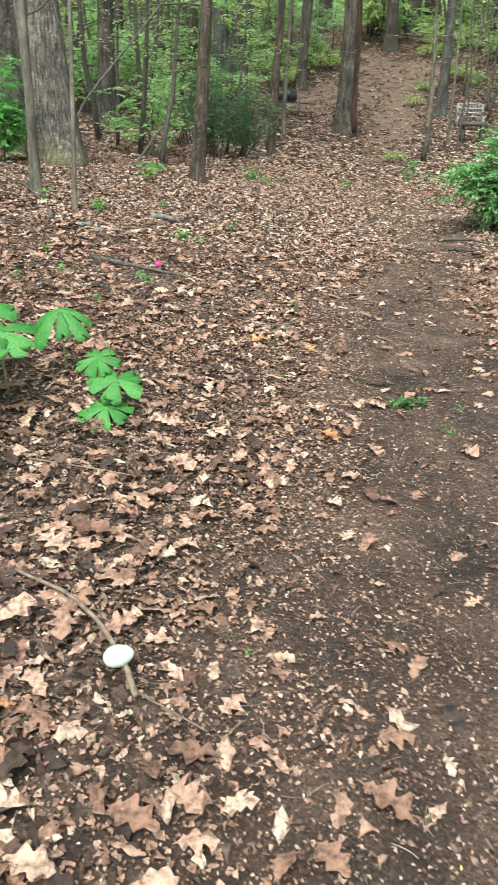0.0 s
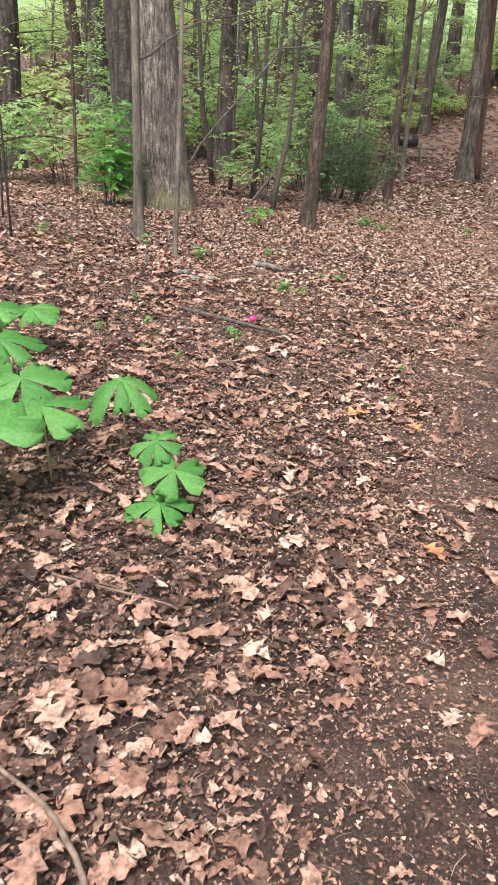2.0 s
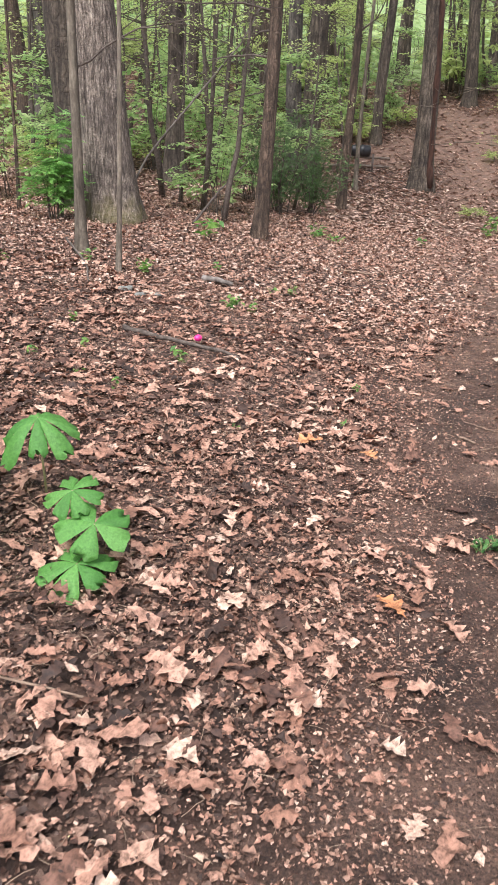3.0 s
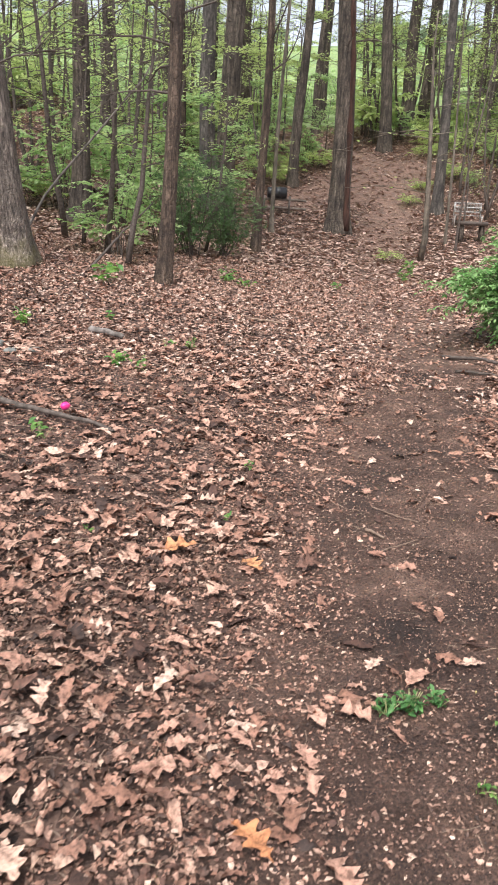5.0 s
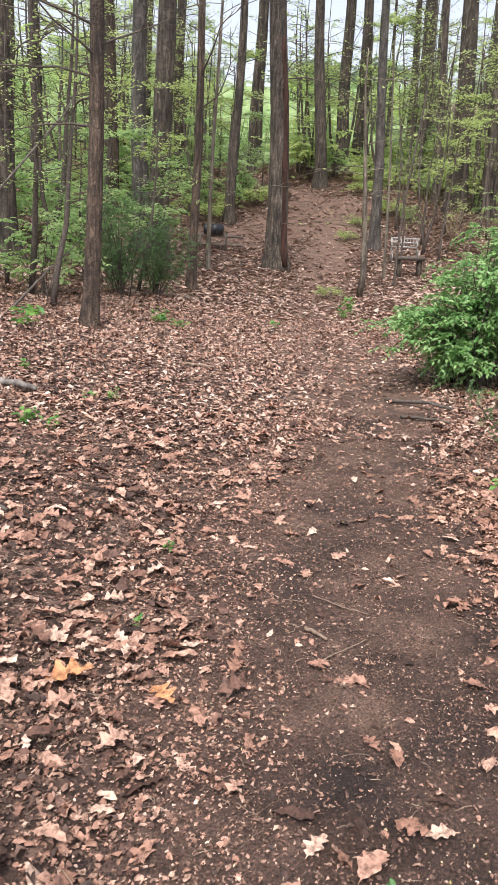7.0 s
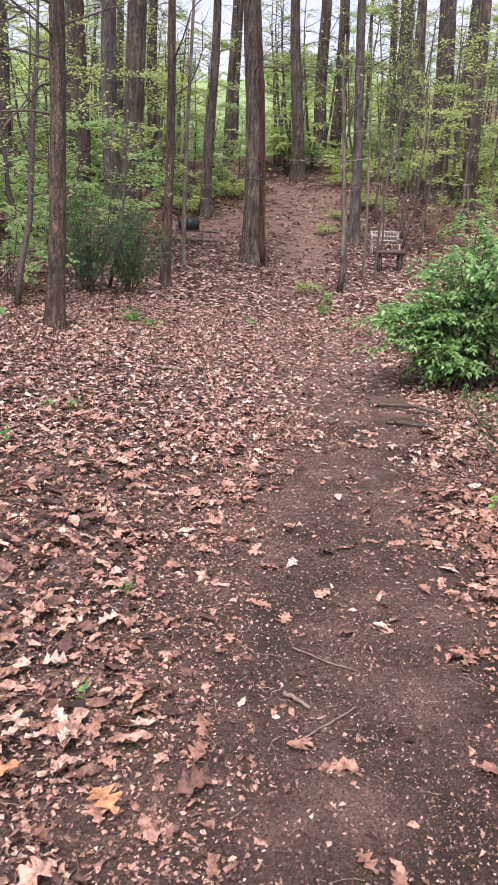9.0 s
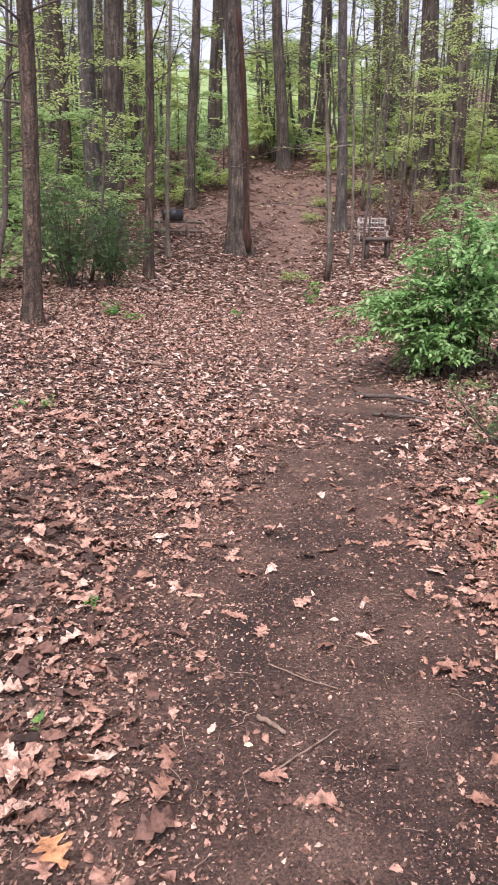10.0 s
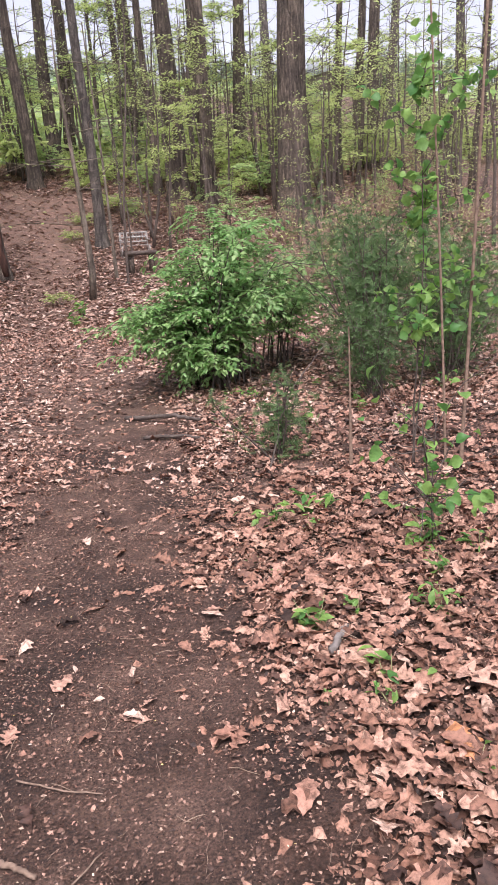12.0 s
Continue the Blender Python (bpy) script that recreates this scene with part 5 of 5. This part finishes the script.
lay("leaf_litter", "flattened oak leaves lying thick on the verge", OAKS, 5000, 1.4, 3.6, 3.0, 7.3, 0.035, 0.11, 0.95, 0.2, 0.05, M_VERGE, 32, reddish)
lay("leaf_litter", "torn reddish leaf scraps on the verge", SHARDS + SIMPLE[:2], 12000, 1.4, 3.8, 3.0, 7.5, 0.018, 0.055, 0.93, 0.25, 0.04, M_VERGE, 36, reddish)
lay("leaf_litter", "fine bits of leaf lying on the litter", CHIPS, 80000, -3.6, 5.0, 0.3, 8.2, 0.006, 0.022, 0.7, 0.4, 0.05, M_LITTER, 9, verge)
lay("leaf_litter", "fine dry straw and leaf stalks on the litter", [STRAW], 30000, -2.6, 3.6, 0.3, 7.5, 0.012, 0.06, 0.82, 0.25, 0.05, M_STRAW, 33, verge)
lay("leaf_litter", "dry brown leaves along the path", SIMPLE[:1] + CHIPS, 50000, -5.5, 6.8, 7.8, 15.0, 0.025, 0.1, 0.8, 0.2, 0.03, M_LITTER, 2)
lay("leaf_litter", "dry leaves along the path, colour brightened for distance", SIMPLE[:1] + CHIPS, 50000, -5.5, 6.8, 7.2, 15.0, 0.02, 0.085, 0.75, 0.18, 0.04, M_LITTER_FAR, 22)
lay("leaf_litter", "dry brown leaves beside and behind the path", [SIMPLE[1]] + CHIPS, 36000, -8.0, 9.0, -5.0, 8.0, 0.05, 0.1, 0.95, 0.3, 0.02, M_LITTER, 10, lambda x, y: 1.0 - verge(x, y) * (y > 0.4) * (np.abs(x - 0.7) < 4.2))
lay("leaf_litter", "dry leaves among the far trees, colour brightened for distance", [BIT], 125000, -11, 17, 14.5, 35.0, 0.06, 0.15, 0.9, 0.2, 0.04, M_LITTER_FAR, 3)
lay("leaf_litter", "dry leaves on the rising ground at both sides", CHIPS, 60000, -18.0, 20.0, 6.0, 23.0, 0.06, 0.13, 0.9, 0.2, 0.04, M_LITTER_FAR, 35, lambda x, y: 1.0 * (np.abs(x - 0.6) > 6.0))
lay("leaf_crumbs", "small broken bits of brown leaf", CHIPS, 190000, -1.8, 3.2, 0.3, 8.5, 0.005, 0.018, 0.1, 0.3, 0.008, M_CRUMB, 4, lambda x, y: 0.62 + 0.5 * wobble(x * 2.3, y * 1.9))
lay("leaf_crumbs", "chopped leaf crumbs along the edge of the track", CHIPS + SHARDS, 110000, -1.3, 3.2, 0.3, 9.0, 0.007, 0.032, 0.0, 0.35, 0.014, M_LITTER, 14, lambda x, y: np.clip(4.4 * trodden(x, y) * (1 - trodden(x, y)), 0, 1))
lay("leaf_crumbs", "pale chopped leaves strewn between track and litter", CHIPS + [STRAW], 120000, -1.2, 2.0, 0.3, 9.0, 0.007, 0.024, 0.0, 0.25, 0.012, M_LITTER, 34,
    lambda x, y: np.exp(-(((x - trail(y) + 0.6) / 0.3) ** 2)) * np.clip(0.62 + 0.6 * wobble(x * 1.6 + 1.0, y * 1.1), 0.1, 1))
lay("soil_clods", "crumbs of dark soil on the track", [BIT], 130000, -0.9, 2.5, 0.3, 8.5, 0.003, 0.012, 0.0, 0.6, 0.003, M_CLOD, 12, trodden)
lay("leaf_crumbs", "torn bits of leaf trodden into the track", [BIT, CRUMB], 26000, -1.0, 2.8, 0.3, 11.0, 0.008, 0.026, 0.4, 0.22, 0.008, M_CRUMB, 8)
lay("leaf_crumbs", "fine leaf crumbs trodden into the soil", CHIPS, 140000, -1.0, 2.7, 0.3, 9.0, 0.0045, 0.016, 0.0, 0.25, 0.005, M_CRUMB, 15, lambda x, y: trodden(x, y) * np.clip(0.5 + 0.7 * wobble(x * 2.1 + 3.0, y * 1.6), 0.08, 1))
lay("leaf_crumbs", "chopped leaf crumbs trodden into the path", [BIT, CRUMB], 46000, 0.6, 5.2, 8.0, 22.0, 0.012, 0.05, 0.0, 0.15, 0.01, M_LITTER, 16, lambda x, y: np.clip(1.3 * earth(x, y), 0, 1) * (0.75 + 0.4 * wobble(x * 1.3, y)))
lay("pale_flecks", "tiny pale petals and seeds on the soil", [CRUMB], 1600, -0.8, 2.8, 0.3, 10.5, 0.004, 0.011, 0.0, 0.15, 0.004, M_FLECK, 5, lambda x, y: 0.15 + 0.85 * trodden(x, y))
r = np.random.default_rng(91)
g = Geo()
for _ in range(1800):
    x, y, a, length = r.uniform(-2.2, 3.2), r.uniform(0.4, 8.0), r.uniform(0, 6.28), r.uniform(0.02, 0.1)
    s = np.linspace(-0.5, 0.5, 4) * length
    px, py = x + s * math.cos(a) + r.normal(0, 0.004, 4), y + s * math.sin(a) + r.normal(0, 0.004, 4)
    g.tube(np.stack([px, py, height(px, py) + 0.008 + r.uniform(0, 0.05) * (1 - trodden(px, py))], -1), np.full(4, r.uniform(0.0004, 0.0012)), 3, 0.0, False)
tagged(g.out("fine_twigs", M_STRAW, ground), "fine dry twigs and pine needles", kind="stuff")

# single large leaves that lie on top, each its own piece of the forest floor
def lobed(lobes, wide, deep, curl, bend, skew, seed):
    """A single oak leaf 1 long: rounded lobes and sinuses, a midrib crease, a short stalk."""
    q = np.random.default_rng(seed)
    n, v, f = 30, [], []
    ph, ph2 = q.uniform(0, 0.6, 2)
    for i in range(n):
        t = i / (n - 1)
        env = wide * math.sin(math.pi * min(1, max(0, (t - 0.1) / 0.9)) ** 0.8) ** 0.75 + 0.008
        for k in (-1, -0.5, 0, 0.5, 1):
            wave = 1 - deep * (0.5 + 0.5 * math.cos(2 * math.pi * lobes * t + (ph if k < 0 else ph2)))
            w = env * (wave if abs(k) == 1 else min(1, wave + 0.15)) * (1 + 0.06 * q.normal() * abs(k))
            z = bend * (0.25 - (t - 0.5) ** 2) * 4 + abs(k) * w * curl * (0.6 + t) + 0.02 * math.sin(9 * t + 4 * k + ph) + 0.006 * q.normal()
            v.append((t - 0.5 + 0.05 * abs(k) * wave, k * w + skew * t * t, z))
    for i in range(n - 1):
        for k in range(4):
            a = i * 5 + k
            f += [(a, a + 1, a + 6), (a, a + 6, a + 5)]
    return np.array(v), np.array(f)


LEAF_MESH = []
for k, t in enumerate([lobed(3.5, 0.34, 0.72, 0.25, 0.06, 0.05, 1), lobed(3, 0.36, 0.66, -0.3, 0.1, -0.08, 2), lobed(4, 0.3, 0.6, 0.22, -0.04, 0.1, 3),
                       lobed(3.5, 0.34, 0.5, 0.15, 0.06, 0.0, 4), lobed(4, 0.25, 0.3, 0.3, 0.08, -0.1, 5), lobed(3, 0.33, 0.7, 0.25, 0.1, 0.12, 6)]):
    o = link_mesh("leaf", *t, M_LEAF, smooth=True)
    LEAF_MESH.append(o.data)
    bpy.data.objects.remove(o)
ORANGE_MESH = [d.copy() for d in LEAF_MESH[:2]]
for d in ORANGE_MESH:
    d.materials[0] = M_ORANGE
for x, y, s, turn in ((0.1, 4.5, 0.17, 20), (0.4, 3.1, 0.13, 130), (2.04, 4.65, 0.15, 75), (-0.54, 1.27, 0.12, 200), (0.4, 4.43, 0.13, 300)):
    o = new("orange_leaf", ORANGE_MESH[turn % 2])
    o.parent = ground
    o.matrix_basis = pose(x, y, gz(x, y) + 0.035, 4, -5, turn) @ Matrix.Scale(s, 4)
    tagged(o, "fresh-fallen orange oak leaf")
r = np.random.default_rng(17)
NAMED = [(0.36, 1.33, 0.1, 1), (0.31, 1.15, 0.15, 0), (-0.21, 1.06, 0.12, 3), (-0.08, 1.03, 0.09, 1), (0.1, 1.0, 0.1, 4), (-0.36, 0.93, 0.11, 3), (-0.55, 1.93, 0.13, 0), (-0.43, 2.02, 0.15, 0),
         (0.57, 2.54, 0.1, 3), (0.1, 2.69, 0.09, 1), (-0.32, 1.82, 0.09, 4), (0.18, 1.02, 0.1, 3), (0.91, 3.8, 0.13, 4), (1.05, 3.92, 0.1, 1), (0.79, 3.86, 0.09, 3), (0.61, 4.07, 0.08, 0),
         (0.59, 5.84, 0.09, 3), (0.93, 4.66, 0.07, 4), (0.28, 4.22, 0.12, 0), (1.19, 6.97, 0.1, 3), (1.78, 5.75, 0.1, 3), (0.69, 3.66, 0.12, 1), (0.16, 3.87, 0.1, 4), (2.23, 4.86, 0.17, 0),
         (2.03, 4.63, 0.13, 4), (1.74, 4.55, 0.09, 3), (1.8, 5.77, 0.09, 3), (1.62, 5.6, 0.08, 4), (1.36, 5.31, 0.08, 4), (1.42, 5.36, 0.06, 3), (1.57, 5.06, 0.1, 4), (1.98, 5.35, 0.15, 0),
         (1.95, 4.48, 0.15, 1), (1.65, 4.75, 0.13, 4), (0.08, 2.21, 0.09, 1), (0.11, 4.38, 0.12, 0), (0.78, 5.26, 0.07, 3), (0.95, 4.68, 0.06, 4), (0.39, 4.4, 0.11, 0), (0.3, 7.11, 0.15, 0), (0.66, 4.77, 0.09, 1)]
spots = list(NAMED)
while len(spots) < 300:
    x, y = r.uniform(-1.6, 2.8), r.uniform(0.7, 6.5)
    if trodden(np.array(x), np.array(y)) < r.uniform(0.1, 1.4) ** 2 and math.hypot(x + 0.29, y - 1.43) > 0.16:
        spots.append((x, y, r.uniform(0.055, 0.12), int(r.integers(0, 6))))
for x, y, s, k in spots:
    o = new("leaf", LEAF_MESH[k])
    o.parent = ground
    o.matrix_basis = pose(x, y, gz(x, y) + 0.012 + 0.025 * (1 - float(trodden(np.array(x), np.array(y)))), r.normal(0, 10), r.normal(0, 10), r.uniform(0, 360)) @ Matrix.Scale(s, 4)
